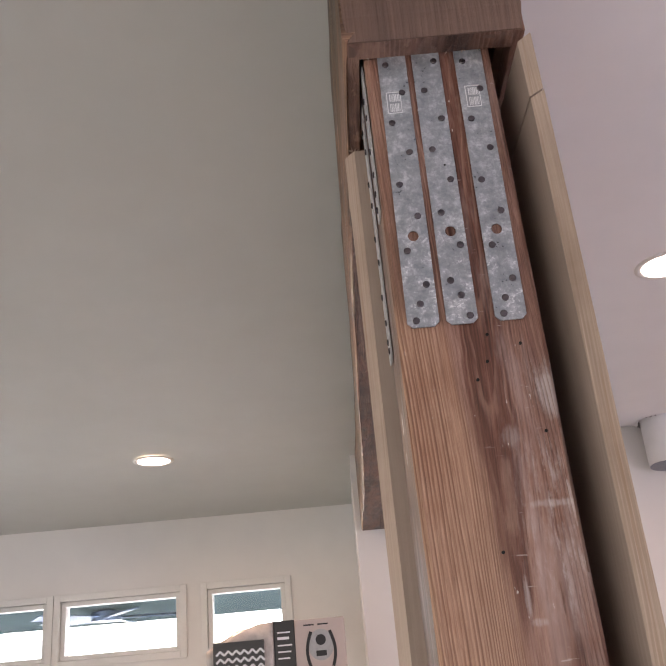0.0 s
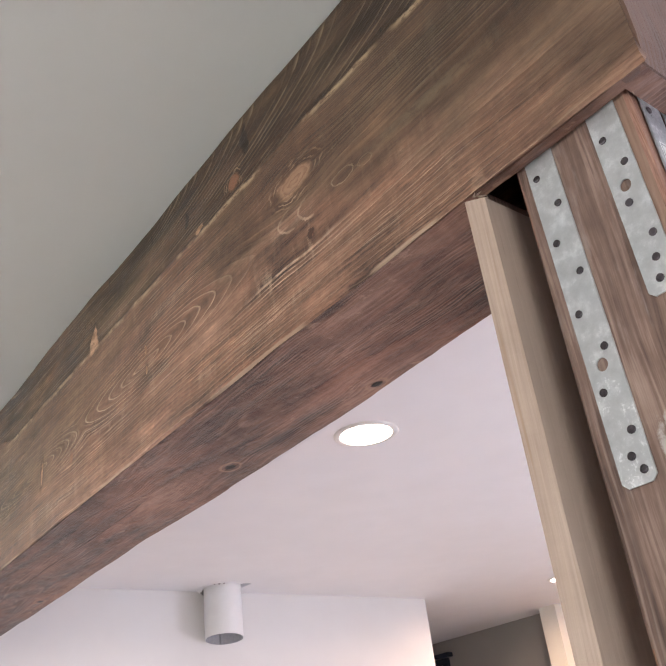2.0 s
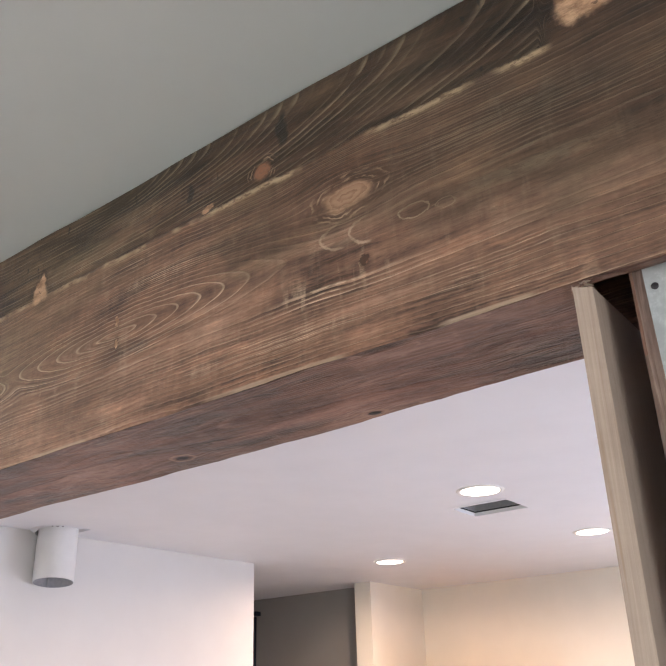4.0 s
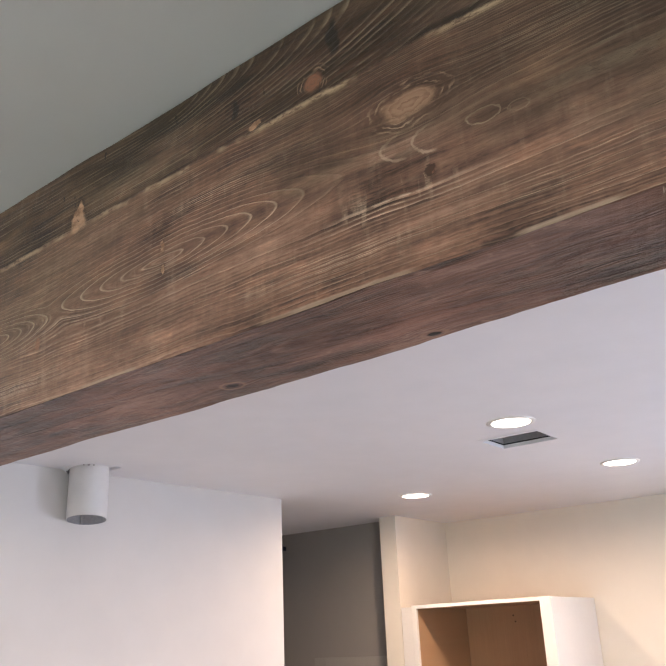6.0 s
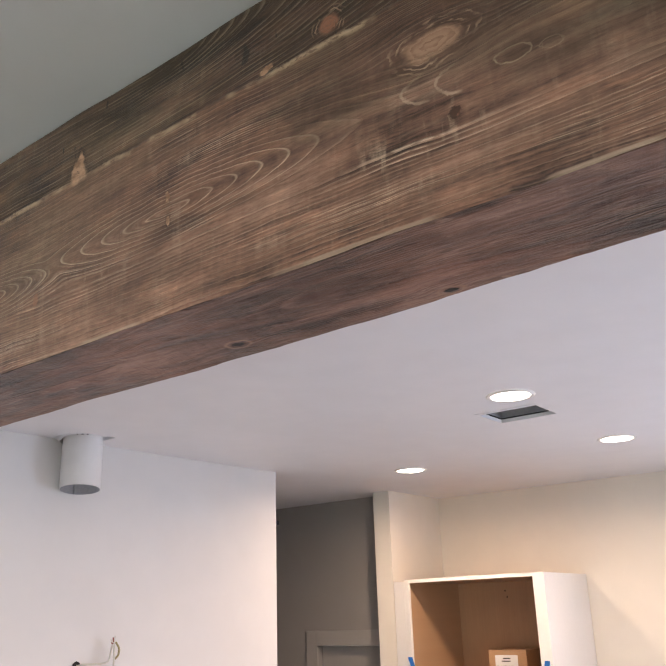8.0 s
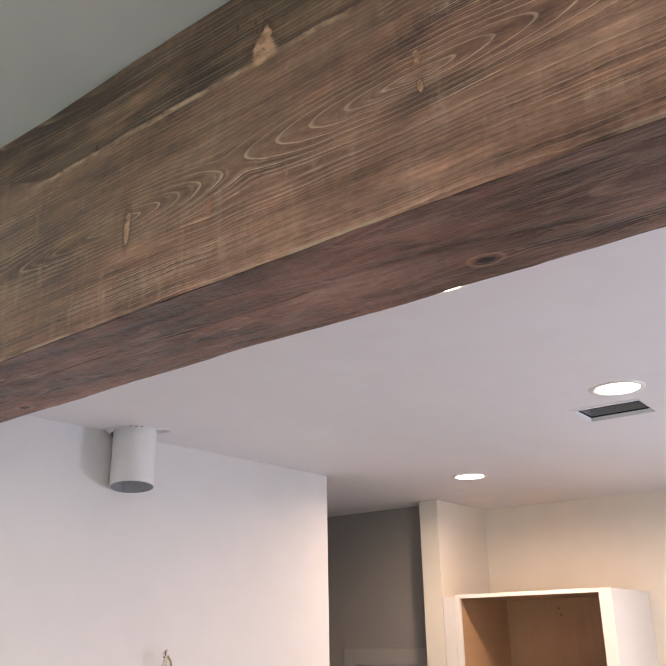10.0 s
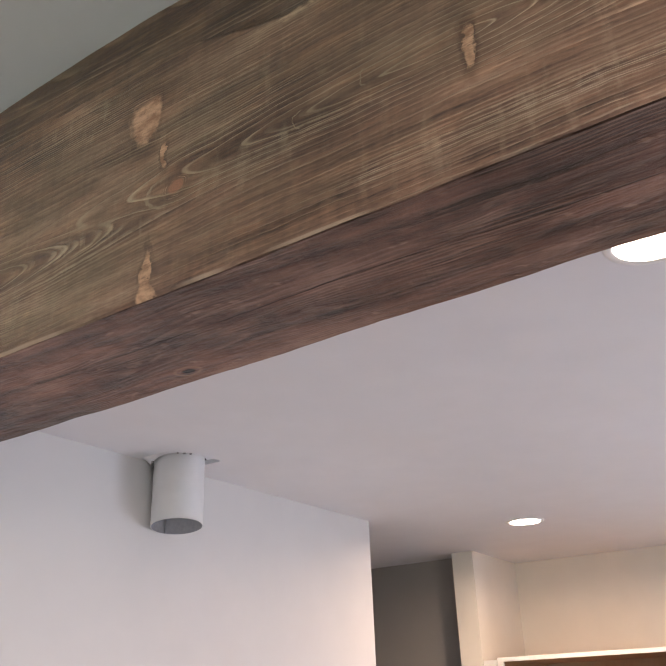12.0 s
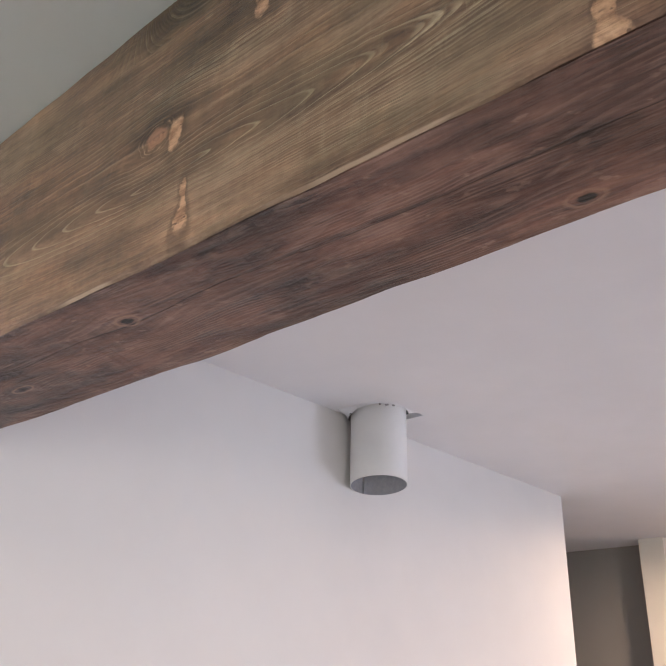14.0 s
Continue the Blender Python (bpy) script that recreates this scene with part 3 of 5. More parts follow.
def post_front():
    """Stained fir post: golden close grain on one side, reddish blotched stain with chalky smears on the other."""
    n = Nodes("post_wood")
    p = n.axes()
    u, v = p["Z"], p["X"]

    def cloud(a, b, seed, detail=3.0, rough=0.55, across=v):
        return n.noise(n.vec(n.mul(u, a), n.mul(across, b), seed), 1.0, detail, rough)

    f = n.m("MULTIPLY_ADD", n.add(cloud(2.0, 9.0, 0.0, 2), -0.5), 0.018, n.m("MULTIPLY_ADD", u, 0.035, v))
    a, b = n.mul(n.add(u, -1.60), 1 / 0.34), n.mul(n.add(v, -0.146), 1 / 0.030)
    hump = n.m("EXPONENT", n.mul(n.m("MULTIPLY_ADD", a, a, n.mul(b, b)), -1.0))
    f = n.m("MULTIPLY_ADD", hump, 0.030, f)
    fine, fibre = cloud(40, 900, 2.0, 3, 0.65, f), cloud(10, 420, 3.0, 4, 0.65, f)
    streak, stain = cloud(2.2, 90, 4.0, 4, 0.6, f), cloud(5.0, 16.0, 9.0, 5, 0.62)
    pulse = n.m("FRACT", n.m("MULTIPLY_ADD", f, 270.0, n.mul(streak, 1.6)))
    ridge = n.mul(n.step(pulse, 0.18, 0.72), n.step(pulse, 0.80, 1.0, 1.0, 0.0))
    single = n.step(cloud(3.0, 150, 21.0, 2, 0.5, f), 0.36, 0.60, 0.35, 1.0)
    gold = n.mix(n.step(n.add(n.mul(fine, 0.5), n.mul(fibre, 0.5)), 0.34, 0.66), (0.37, 0.19, 0.118), (0.61, 0.375, 0.255))
    gold = n.mix(n.mul(ridge, n.mul(single, 0.80)), gold, (0.19, 0.078, 0.044))
    gold = n.mix(n.step(stain, 0.50, 0.66, 0.0, 0.55), gold, n.mix(1.0, gold, (0.72, 0.58, 0.50), "MULTIPLY"))
    tone = n.add(n.mul(fine, 0.2), n.add(n.mul(fibre, 0.26), n.add(n.mul(streak, 0.3), n.mul(stain, 0.44))))
    tone = n.m("MULTIPLY_ADD", n.add(tone, -0.60), 3.6, 0.5)
    c = n.ramp(tone, (0.02, (0.060, 0.026, 0.019)), (0.5, (0.225, 0.104, 0.076)), (0.98, (0.50, 0.300, 0.235)))
    c = n.mix(n.mul(ridge, n.mul(single, 0.40)), c, (0.36, 0.20, 0.145))
    side = n.m("MULTIPLY_ADD", n.add(u, -2.0), -0.10, n.m("MULTIPLY_ADD", n.add(cloud(4.0, 0.0, 33.0, 3), -0.5), 0.03, 0.102))
    light = n.step(n.add(n.add(v, n.mul(side, -1.0)), n.mul(n.add(streak, -0.5), 0.05)), -0.012, 0.012, 1.0, 0.0)
    light = n.mul(light, n.step(u, 2.00, 2.07, 0.95, 0.22))
    c = n.mix(light, c, gold)
    # pointed flame figure beside the golden grain
    off = n.add(n.add(v, n.mul(n.add(u, -1.715), -0.0051)), n.m("MULTIPLY_ADD", n.add(cloud(7.0, 14.0, 91.0, 3), -0.5), 0.022, -0.1360))
    flame = n.m("MULTIPLY_ADD", n.mul(off, off), -560.0, n.add(u, -1.715))
    tongue = n.m("FRACT", n.mul(flame, 9.0))
    here = n.m("SUBTRACT", 1.0, light)
    c = n.mix(n.mul(n.mul(n.step(flame, -0.02, 0.05), n.step(n.m("ABSOLUTE", off), 0.026, 0.040, 1.0, 0.0)), n.mul(here, 0.85)), c, n.mix(1.0, c, (0.52, 0.36, 0.30), "MULTIPLY"))
    tongues = n.mul(n.mul(n.step(tongue, 0.50, 0.86), n.step(tongue, 0.92, 1.0, 1.0, 0.0)), n.step(cloud(12.0, 60.0, 92.0, 3), 0.38, 0.58))
    c = n.mix(n.mul(n.mul(tongues, here), 0.42), c, (0.44, 0.25, 0.18))
    bare = n.mul(n.step(cloud(9.0, 30.0, 55.0, 4, 0.6), 0.56, 0.68), n.step(v, 0.11, 0.13))
    c = n.mix(n.mul(bare, 0.40), c, (0.42, 0.255, 0.19))
    zone = n.mul(n.step(v, 0.128, 0.182), n.mul(n.step(u, 1.70, 1.78), n.step(u, 1.955, 1.985, 1.0, 0.0)))
    chalk = n.mul(n.step(cloud(26, 120.0, 3.0, 6, 0.75), 0.44, 0.66), n.step(cloud(7.0, 12.0, 66.0, 2), 0.44, 0.56, 0.35, 1.0))
    veil = n.mul(n.step(cloud(6.0, 40.0, 88.0, 5, 0.65), 0.46, 0.64), n.step(v, 0.12, 0.16))
    c = n.mix(n.mul(veil, 0.42), c, (0.46, 0.33, 0.30))
    c = n.mix(n.mul(n.mul(chalk, zone), n.step(pulse, 0.1, 0.9, 0.75, 0.30)), c, (0.66, 0.57, 0.54))
    rag = n.m("MULTIPLY_ADD", n.add(cloud(60, 160.0, 71.0, 4, 0.65), -0.5), 1.6, 0.0)
    for du, dv, ru, rv, power in ((1.942, 0.196, 0.030, 0.016, 0.55), (1.900, 0.150, 0.012, 0.010, 0.22), (1.836, 0.180, 0.004, 0.030, 0.40), (1.755, 0.140, 0.018, 0.003, 0.40), (1.735, 0.147, 0.004, 0.008, 0.35)):
        a, b = n.mul(n.add(u, -du), 1 / ru), n.mul(n.add(v, -dv), 1 / rv)
        r = n.add(n.m("SQRT", n.m("MULTIPLY_ADD", a, a, n.mul(b, b))), rag)
        c = n.mix(n.mul(n.step(r, 0.4, 1.15, power, 0.0), n.step(pulse, 0.1, 0.9, 1.0, 0.55)), c, (0.74, 0.68, 0.66))
    scrape = n.mul(n.step(cloud(190, 26.0, 43.0, 3, 0.6), 0.66, 0.72), n.step(v, 0.115, 0.15))
    c = n.mix(n.mul(scrape, 0.6), c, (0.68, 0.58, 0.53))
    fleck = n.step(cloud(70, 170, 1.0, 2), 0.72, 0.77)
    c = n.mix(n.mul(fleck, n.step(v, 0.09, 0.13, 0.25, 0.8)), c, (0.72, 0.64, 0.58))
    pore = n.step(cloud(14, 520, 60.0, 2, 0.5, f), 0.66, 0.73)
    c = n.mix(n.mul(pore, 0.6), c, n.mix(1.0, c, (0.38, 0.32, 0.28), "MULTIPLY"))
    height = n.add(n.mul(fine, 0.3), n.add(n.mul(fibre, 0.4), n.add(n.mul(ridge, 0.5), n.mul(stain, 0.3))))
    return n.finish(c, n.step(stain, 0.3, 0.7, 0.40, 0.60), 0.0, height, 0.5, 0.0018, 0.4)


def post_side():
    """Grey-brown stained side of the post: soft long streaks, blotches and dabs of white filler."""
    n = Nodes("post_side_wood")
    p = n.axes()
    u, v = p["Z"], p["Y"]

    def cloud(a, b, seed, detail=3.0, rough=0.55, across=v):
        return n.noise(n.vec(n.mul(u, a), n.mul(across, b), seed), 1.0, detail, rough)

    f = n.m("MULTIPLY_ADD", n.add(cloud(2.4, 9.0, 0.0, 2), -0.5), 0.035, v)
    fibre, streak = cloud(9.0, 330, 3.0, 4, 0.62, f), cloud(2.0, 70, 4.0, 4, 0.62, f)
    stain, blot = cloud(4.0, 15.0, 9.0, 5, 0.62), cloud(14.0, 30.0, 12.0, 4, 0.6)
    tone = n.add(n.mul(fibre, 0.20), n.add(n.mul(streak, 0.30), n.add(n.mul(stain, 0.34), n.mul(blot, 0.16))))
    tone = n.m("MULTIPLY_ADD", n.add(tone, -0.5), 4.6, 0.5)
    c = n.ramp(tone, (0.02, (0.070, 0.042, 0.033)), (0.5, (0.225, 0.142, 0.112)), (0.98, (0.46, 0.325, 0.265)))
    pulse = n.m("FRACT", n.m("MULTIPLY_ADD", f, 150.0, n.mul(streak, 2.2)))
    ridge = n.mul(n.mul(n.step(pulse, 0.35, 0.75), n.step(pulse, 0.84, 1.0, 1.0, 0.0)), n.step(cloud(2.2, 26.0, 22.0, 3, 0.6), 0.46, 0.62))
    c = n.mix(n.mul(ridge, n.step(u, 2.0, 2.25, 0.50, 0.20)), c, (0.50, 0.37, 0.31))
    warm = n.mul(n.step(v, 0.800, 0.820, 1.0, 0.0), n.step(streak, 0.42, 0.6))
    c = n.mix(n.mul(warm, 0.5), c, (0.36, 0.21, 0.14))
    veil = n.step(cloud(7.0, 34.0, 88.0, 5, 0.65), 0.54, 0.70)
    c = n.mix(n.mul(veil, 0.35), c, (0.52, 0.44, 0.41))
    rag = n.noise(n.vec(n.mul(u, 130), n.mul(v, 130), 3.0), 1.0, 4, 0.65)
    dab = 0.0
    for du, dv, ru, rv, power in ((1.942, 0.858, 0.014, 0.0075, 1.0), (1.906, 0.856, 0.008, 0.0035, 0.9), (2.035, 0.853, 0.030, 0.0055, 0.5), (2.050, 0.846, 0.022, 0.003, 0.45)):
        a, b = n.mul(n.add(u, -du), 1 / ru), n.mul(n.add(v, -dv), 1 / rv)
        r = n.m("MULTIPLY_ADD", n.add(rag, -0.5), 1.8, n.m("SQRT", n.m("MULTIPLY_ADD", a, a, n.mul(b, b))))
        dab = n.m("MAXIMUM", dab, n.mul(n.step(r, 0.45, 1.05, 1.0, 0.0), power))
    c = n.mix(n.mul(dab, 0.9), c, (0.86, 0.84, 0.83))
    height = n.add(n.mul(fibre, 0.4), n.add(n.mul(ridge, 0.4), n.add(n.mul(blot, 0.5), n.mul(dab, 1.0))))
    return n.finish(c, n.step(stain, 0.3, 0.7, 0.40, 0.58), 0.0, height, 0.6, 0.0022, 0.4)


def galvanised(name, dull, mid, bright, shine, gloss, spangle=1.0):
    """Hot-dipped zinc: fine spangle, white bloom, scratches, and reflected glints painted into the colour."""
    n = Nodes(name)
    cells = n.axes(n.voronoi(n.pos, 520.0))["X"]
    big = n.axes(n.voronoi(n.pos, 210.0))["X"]
    bloom = n.noise(n.pos, 55, 5, 0.66)
    glint = n.step(n.noise(n.pos, 330, 3), 0.54, 0.64)
    sand = n.noise(n.pos, 190, 5, 0.75)
    tone = n.add(n.mul(n.add(cells, -0.5), 0.10 * spangle), n.add(n.mul(n.add(big, -0.5), 0.10 * spangle), n.add(n.mul(n.add(sand, -0.5), 0.48 * spangle), n.add(bloom, 0.02))))
    c = n.ramp(tone, (0.24, dull), (0.54, mid), (0.80, bright))
    # painted glints gather on the lower part of a strap
    low = n.step(n.add(n.axes()["Z"], n.mul(n.add(bloom, -0.5), 0.25)), 2.08, 2.22, 1.0, 0.15)
    c = n.mix(n.mul(glint, n.mul(n.step(bloom, 0.46, 0.62), low)), c, (0.88, 0.89, 0.90))
    scratch = n.step(n.noise(n.vec(n.mul(n.axes()["X"], 700.0), n.mul(n.axes()["Y"], 700.0), n.mul(n.axes()["Z"], 30.0)), 1.0, 2), 0.66, 0.72)
    c = n.mix(n.mul(scratch, 0.25), c, (0.7, 0.71, 0.72))
    rough = n.step(n.add(n.mul(cells, 0.5), n.mul(bloom, 0.5)), 0.1, 0.9, gloss, gloss + 0.26)
    return n.finish(c, rough, shine, n.add(n.mul(sand, 0.5 * spangle), n.mul(bloom, 1.1)), 0.10 + 0.22 * spangle, 0.0011)


def clear_glass():
    n = Nodes("window_glass")
    n.bsdf.inputs["Transmission Weight"].default_value = 1.0
    n.bsdf.inputs["IOR"].default_value = 1.45
    return n.finish((0.96, 0.98, 0.98), 0.02)


CEIL_WHITE = drywall("ceiling_paint", (0.77, 0.765, 0.785))
# ceiling white again, with the living room's dimmer light put into the colour
CEIL_DIMMED = drywall("dimmed_ceiling_paint", (0.565, 0.58, 0.55))
WALL_WHITE = drywall("wall_paint", (0.80, 0.785, 0.765))
# wall white with the lamps' warm light tinted into it
WARM_LIT_WHITE = drywall("warm_lit_wall_paint", (0.83, 0.775, 0.69))
WALL_KITCHEN = drywall("kitchen_wall_paint", (0.69, 0.672, 0.658))
# the unlit corridor's shade is put into these two grey colours
HALL_SHADE = drywall("hall_shade_colour", (0.34, 0.32, 0.30))
HALL_TRIM_SHADE = plain("hall_trim_shade_colour", (0.40, 0.38, 0.36), 0.5, vary=0.05)
TRIM_WHITE = plain("trim_paint", (0.80, 0.79, 0.77), 0.4, grain=90, vary=0.04)
SUBFLOOR = plain("subfloor", (0.40, 0.385, 0.385), 0.7, grain=30, vary=0.25)
BEAM_FACE = beam_face()
BEAM_UNDER = beam_under()
BEAM_END = wood("beam_end_wood", "Z", "X", ((0.05, 0.029, 0.022), (0.17, 0.098, 0.072), (0.36, 0.23, 0.17)), lines=130.0, rub=0.18, seed=3.0, contrast=0.75, bump=0.8)
POST_FRONT = post_front()
POST_SIDE = post_side()
BOARD_FACE = wood("board_wood", "Z", "X", ((0.31, 0.232, 0.185), (0.42, 0.322, 0.268), (0.52, 0.415, 0.355)), lines=110.0, rub=0.15, contrast=0.6, gloss=0.6, seed=7.0, bump=0.25)
BOARD_INNER = wood("board_inner_wood", "Z", "Y", ((0.31, 0.232, 0.185), (0.42, 0.322, 0.268), (0.52, 0.415, 0.355)), lines=110.0, rub=0.15, contrast=0.6, gloss=0.6, seed=7.5, bump=0.25)
BOARD_EDGE = wood("board_edge_wood", "Z", "Y", ((0.26, 0.165, 0.118), (0.52, 0.392, 0.315), (0.70, 0.56, 0.475)), lines=330.0, rub=0.3, contrast=0.8, resin=True, gloss=0.6, seed=8.0, bump=0.3)
ZINC = galvanised("galvanised_steel", (0.24, 0.26, 0.285), (0.41, 0.435, 0.465), (0.76, 0.78, 0.80), 0.64, 0.26, 0.82)
# same zinc for the side straps, window light put into its lighter colours
ZINC_LIT = galvanised("lit_galvanised_steel", (0.46, 0.47, 0.48), (0.58, 0.59, 0.60), (0.84, 0.85, 0.86), 0.60, 0.30, 0.18)
NAIL = plain("nail_steel", (0.115, 0.10, 0.11), 0.26, 0.85, grain=300, vary=0.4)
BLACK_VOID = plain("cavity_black", (0.01, 0.009, 0.008), 0.9)
LABEL_WHITE = plain("sticker_paper", (0.80, 0.80, 0.82), 0.4, vary=0.05)
LABEL_CLEAR = plain("clear_label", (0.34, 0.355, 0.375), 0.4, 0.3, vary=0.1)
INK = plain("black_ink", (0.02, 0.02, 0.022), 0.5)
LENS = glow("lamp_lens", (1.0, 0.86, 0.70), 9.0)
DUCT_GREY = plain("painted_duct", (0.76, 0.755, 0.75), 0.42, grain=14, vary=0.05, bump=0.05)
BOARD_PAPER = plain("torn_drywall", (0.36, 0.34, 0.33), 0.9, grain=160, vary=0.25, bump=0.5)
BOOT_DARK = plain("dark_boot_metal", (0.13, 0.115, 0.105), 0.6, 0.2, grain=60, vary=0.3)
BOOT = plain("duct_boot_metal", (0.38, 0.38, 0.39), 0.4, 0.35, grain=80, vary=0.2)
CAB_WHITE = plain("cabinet_lacquer", (0.82, 0.80, 0.78), 0.35, grain=80, vary=0.03)
CAB_WOOD = wood("cabinet_ply", "Z", "Y", ((0.36, 0.215, 0.12), (0.45, 0.28, 0.16), (0.53, 0.345, 0.205)), lines=60.0, rub=0.08, contrast=0.7, gloss=0.45, seed=11.0, bump=0.08)
CARDBOARD = plain("cardboard", (0.40, 0.25, 0.14), 0.8, grain=140, vary=0.18)
TAPE_BLUE = plain("blue_tape", (0.02, 0.16, 0.55), 0.6, grain=200, vary=0.15)
CABLE_WHITE = plain("cable_sheath", (0.66, 0.63, 0.56), 0.5, vary=0.1)
CABLE_YELLOW = plain("cable_sheath_olive", (0.34, 0.28, 0.12), 0.5, vary=0.1)
DUCT_INSIDE = plain("duct_inside_metal", (0.34, 0.35, 0.38), 0.4, 0.3, grain=80, vary=0.2)
COPPER = plain("copper_ends", (0.30, 0.06, 0.04), 0.5, vary=0.3)
DARK_FRAME = plain("dark_frame", (0.012, 0.016, 0.03), 0.4)
DIM_PANE = plain("frosted_pane", (0.42, 0.45, 0.50), 0.25)
GLASS = clear_glass()
PORCH_BLUE = matt("porch_paint", (0.075, 0.110, 0.122))
FAN_BLUE = plain("fan_metal", (0.10, 0.15, 0.24), 0.5)
PACK_BLACK = plain("printed_card_black", (0.03, 0.028, 0.03), 0.35)
PACK_WHITE = plain("printed_card_white", (0.52, 0.43, 0.40), 0.35, vary=0.06)
FILM = plain("plastic_film", (0.55, 0.50, 0.48), 0.12, grain=40, vary=0.3, bump=0.8, distance=0.004)
SHELF_GREY = plain("shelf_steel", (0.28, 0.28, 0.29), 0.45, 0.6)


# ---- mesh helpers ----
def box(bm, x0, x1, y0, y1, z0, z1, m=None):
    vs = [bm.verts.new((x, y, z)) for x in (x0, x1) for y in (y0, y1) for z in (z0, z1)]
    if m is not None:
        for v in vs:
            v.co = m @ v.co
    for q in ((0, 1, 3, 2), (4, 6, 7, 5), (0, 4, 5, 1), (2, 3, 7, 6), (0, 2, 6, 4), (1, 5, 7, 3)):
        bm.faces.new([vs[i] for i in q])
    return vs


def part(name, bm, material, parent=None, label="", bevel=0.0, smooth=False):
    if bevel:
        bmesh.ops.bevel(bm, geom=bm.edges[:], offset=bevel, segments=2, affect="EDGES", profile=0.6)
    bmesh.ops.recalc_face_normals(bm, faces=bm.faces[:])
    data = bpy.data.meshes.new(name)
    bm.to_mesh(data)
    bm.free()
    for p in data.polygons:
        p.use_smooth = smooth
    data.materials.append(material)
    ob = new(name, data)
    if parent is not None:
        ob.parent = parent
        if parent.type == "EMPTY":
            ob.matrix_parent_inverse = Matrix.Translation(-parent.location)
    if label:
        tagged(ob, label)
    return ob


def thing(name, at, label, category, group=""):
    ob = new(name)
    ob.empty_display_size = 0.05
    ob.location = at
    return tagged(ob, label, category, group)


def box_part(name, dims, material, parent=None, label="", bevel=0.002):
    bm = bmesh.new()
    box(bm, *dims)
    return part(name, bm, material, parent, label, bevel)


def structure(ob, label, category):
    return tagged(ob, label, category, "", "structure")


def tube(bm, points, radius, sides=10, cap=True):
    rings = []
    for i, p in enumerate(points):
        a, b = Vector(points[max(i - 1, 0)]), Vector(points[min(i + 1, len(points) - 1)])
        d = (b - a).normalized()
        side = d.orthogonal().normalized() if i == 0 else (side - d * side.dot(d)).normalized()
        up = d.cross(side)
        rings.append([bm.verts.new(Vector(p) + radius * (math.cos(k * math.tau / sides) * side + math.sin(k * math.tau / sides) * up)) for k in range(sides)])
    for r, s in zip(rings, rings[1:]):
        for k in range(sides):
            bm.faces.new((r[k], r[(k + 1) % sides], s[(k + 1) % sides], s[k]))
    if cap:
        bm.faces.new(rings[0])
        bm.faces.new(rings[-1])


def disc(bm, centre, radius, depth, axis, sides=20):
    """A closed, short cylinder from centre along axis by depth."""
    a = Vector(axis).normalized()
    tube(bm, [Vector(centre), Vector(centre) + a * depth], radius, sides)


def slab(bm, us, vs, w0, w1, holes, place):
    """A slab cut into cells by us and vs, less the cells in holes; place(u, v, w) gives the point."""
    made = {}

    def vert(i, j, w):
        key = (i, j, w)
        if key not in made:
            made[key] = bm.verts.new(place(us[i], vs[j], w))
        return made[key]

    cells = {(i, j) for i in range(len(us) - 1) for j in range(len(vs) - 1)} - set(holes)
    for i, j in cells:
        for w in (w0, w1):
            bm.faces.new((vert(i, j, w), vert(i + 1, j, w), vert(i + 1, j + 1, w), vert(i, j + 1, w)))
        for (di, dj), (a, b) in (((-1, 0), ((i, j), (i, j + 1))), ((1, 0), ((i + 1, j), (i + 1, j + 1))), ((0, -1), ((i, j), (i + 1, j))), ((0, 1), ((i, j + 1), (i + 1, j + 1)))):
            if (i + di, j + dj) not in cells:
                bm.faces.new((vert(*a, w0), vert(*b, w0), vert(*b, w1), vert(*a, w1)))


def wall(name, us, vs, w0, w1, holes, along, label, paint=WALL_WHITE):
    """A wall with openings; along: the axis it runs on, and vs are heights."""
    bm = bmesh.new()
    slab(bm, us, vs, w0, w1, holes, (lambda u, v, w: (u, w, v)) if along == "x" else (lambda u, v, w: (w, u, v)))
    return structure(part(name, bm, paint), label, "wall")


# ---- setting ----
WEST, SOUTH, EAST, NORTH = -5.0, -3.0, 4.69, 5.40
TOP = 2.95
bm = bmesh.new()
box(bm, WEST - 0.15, EAST + 0.15, SOUTH - 0.15, 6.6, FLOOR - 0.15, FLOOR)
structure(part("floor", bm, SUBFLOOR), "unfinished dull grey floor", "floor")

PIPE_X, PIPE_Y, PIPE_R = 1.553, 3.978, 0.087
VENT = (2.445, 2.675, 2.205, 2.465)
bm = bmesh.new()
slab(bm, [0.13, PIPE_X - 0.105, PIPE_X + 0.103, VENT[0], VENT[1], EAST + 0.15], [SOUTH - 0.15, VENT[2], VENT[3], PIPE_Y - 0.100, 4.060, 6.6], CEIL, CEIL + 0.016, [(1, 3), (3, 1)], lambda u, v, w: (u, v, w))
structure(part("ceiling_kitchen", bm, CEIL_WHITE), "flat white painted kitchen ceiling", "ceiling")
# added black sheet that keeps the kitchen ceiling's openings dark
bm = bmesh.new()
box(bm, 0.13, EAST + 0.15, SOUTH - 0.15, 6.6, TOP + 0.2, TOP + 0.25)
structure(part("cavity_cover", bm, BLACK_VOID), "black sheet added to keep the ceiling cavity dark", "roof")
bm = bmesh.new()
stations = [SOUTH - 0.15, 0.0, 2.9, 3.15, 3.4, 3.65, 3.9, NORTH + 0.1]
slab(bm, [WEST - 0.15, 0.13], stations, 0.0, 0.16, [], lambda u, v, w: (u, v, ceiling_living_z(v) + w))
structure(part("ceiling_living", bm, CEIL_DIMMED), "living room ceiling, white paint with dimmer light in its colour", "ceiling")

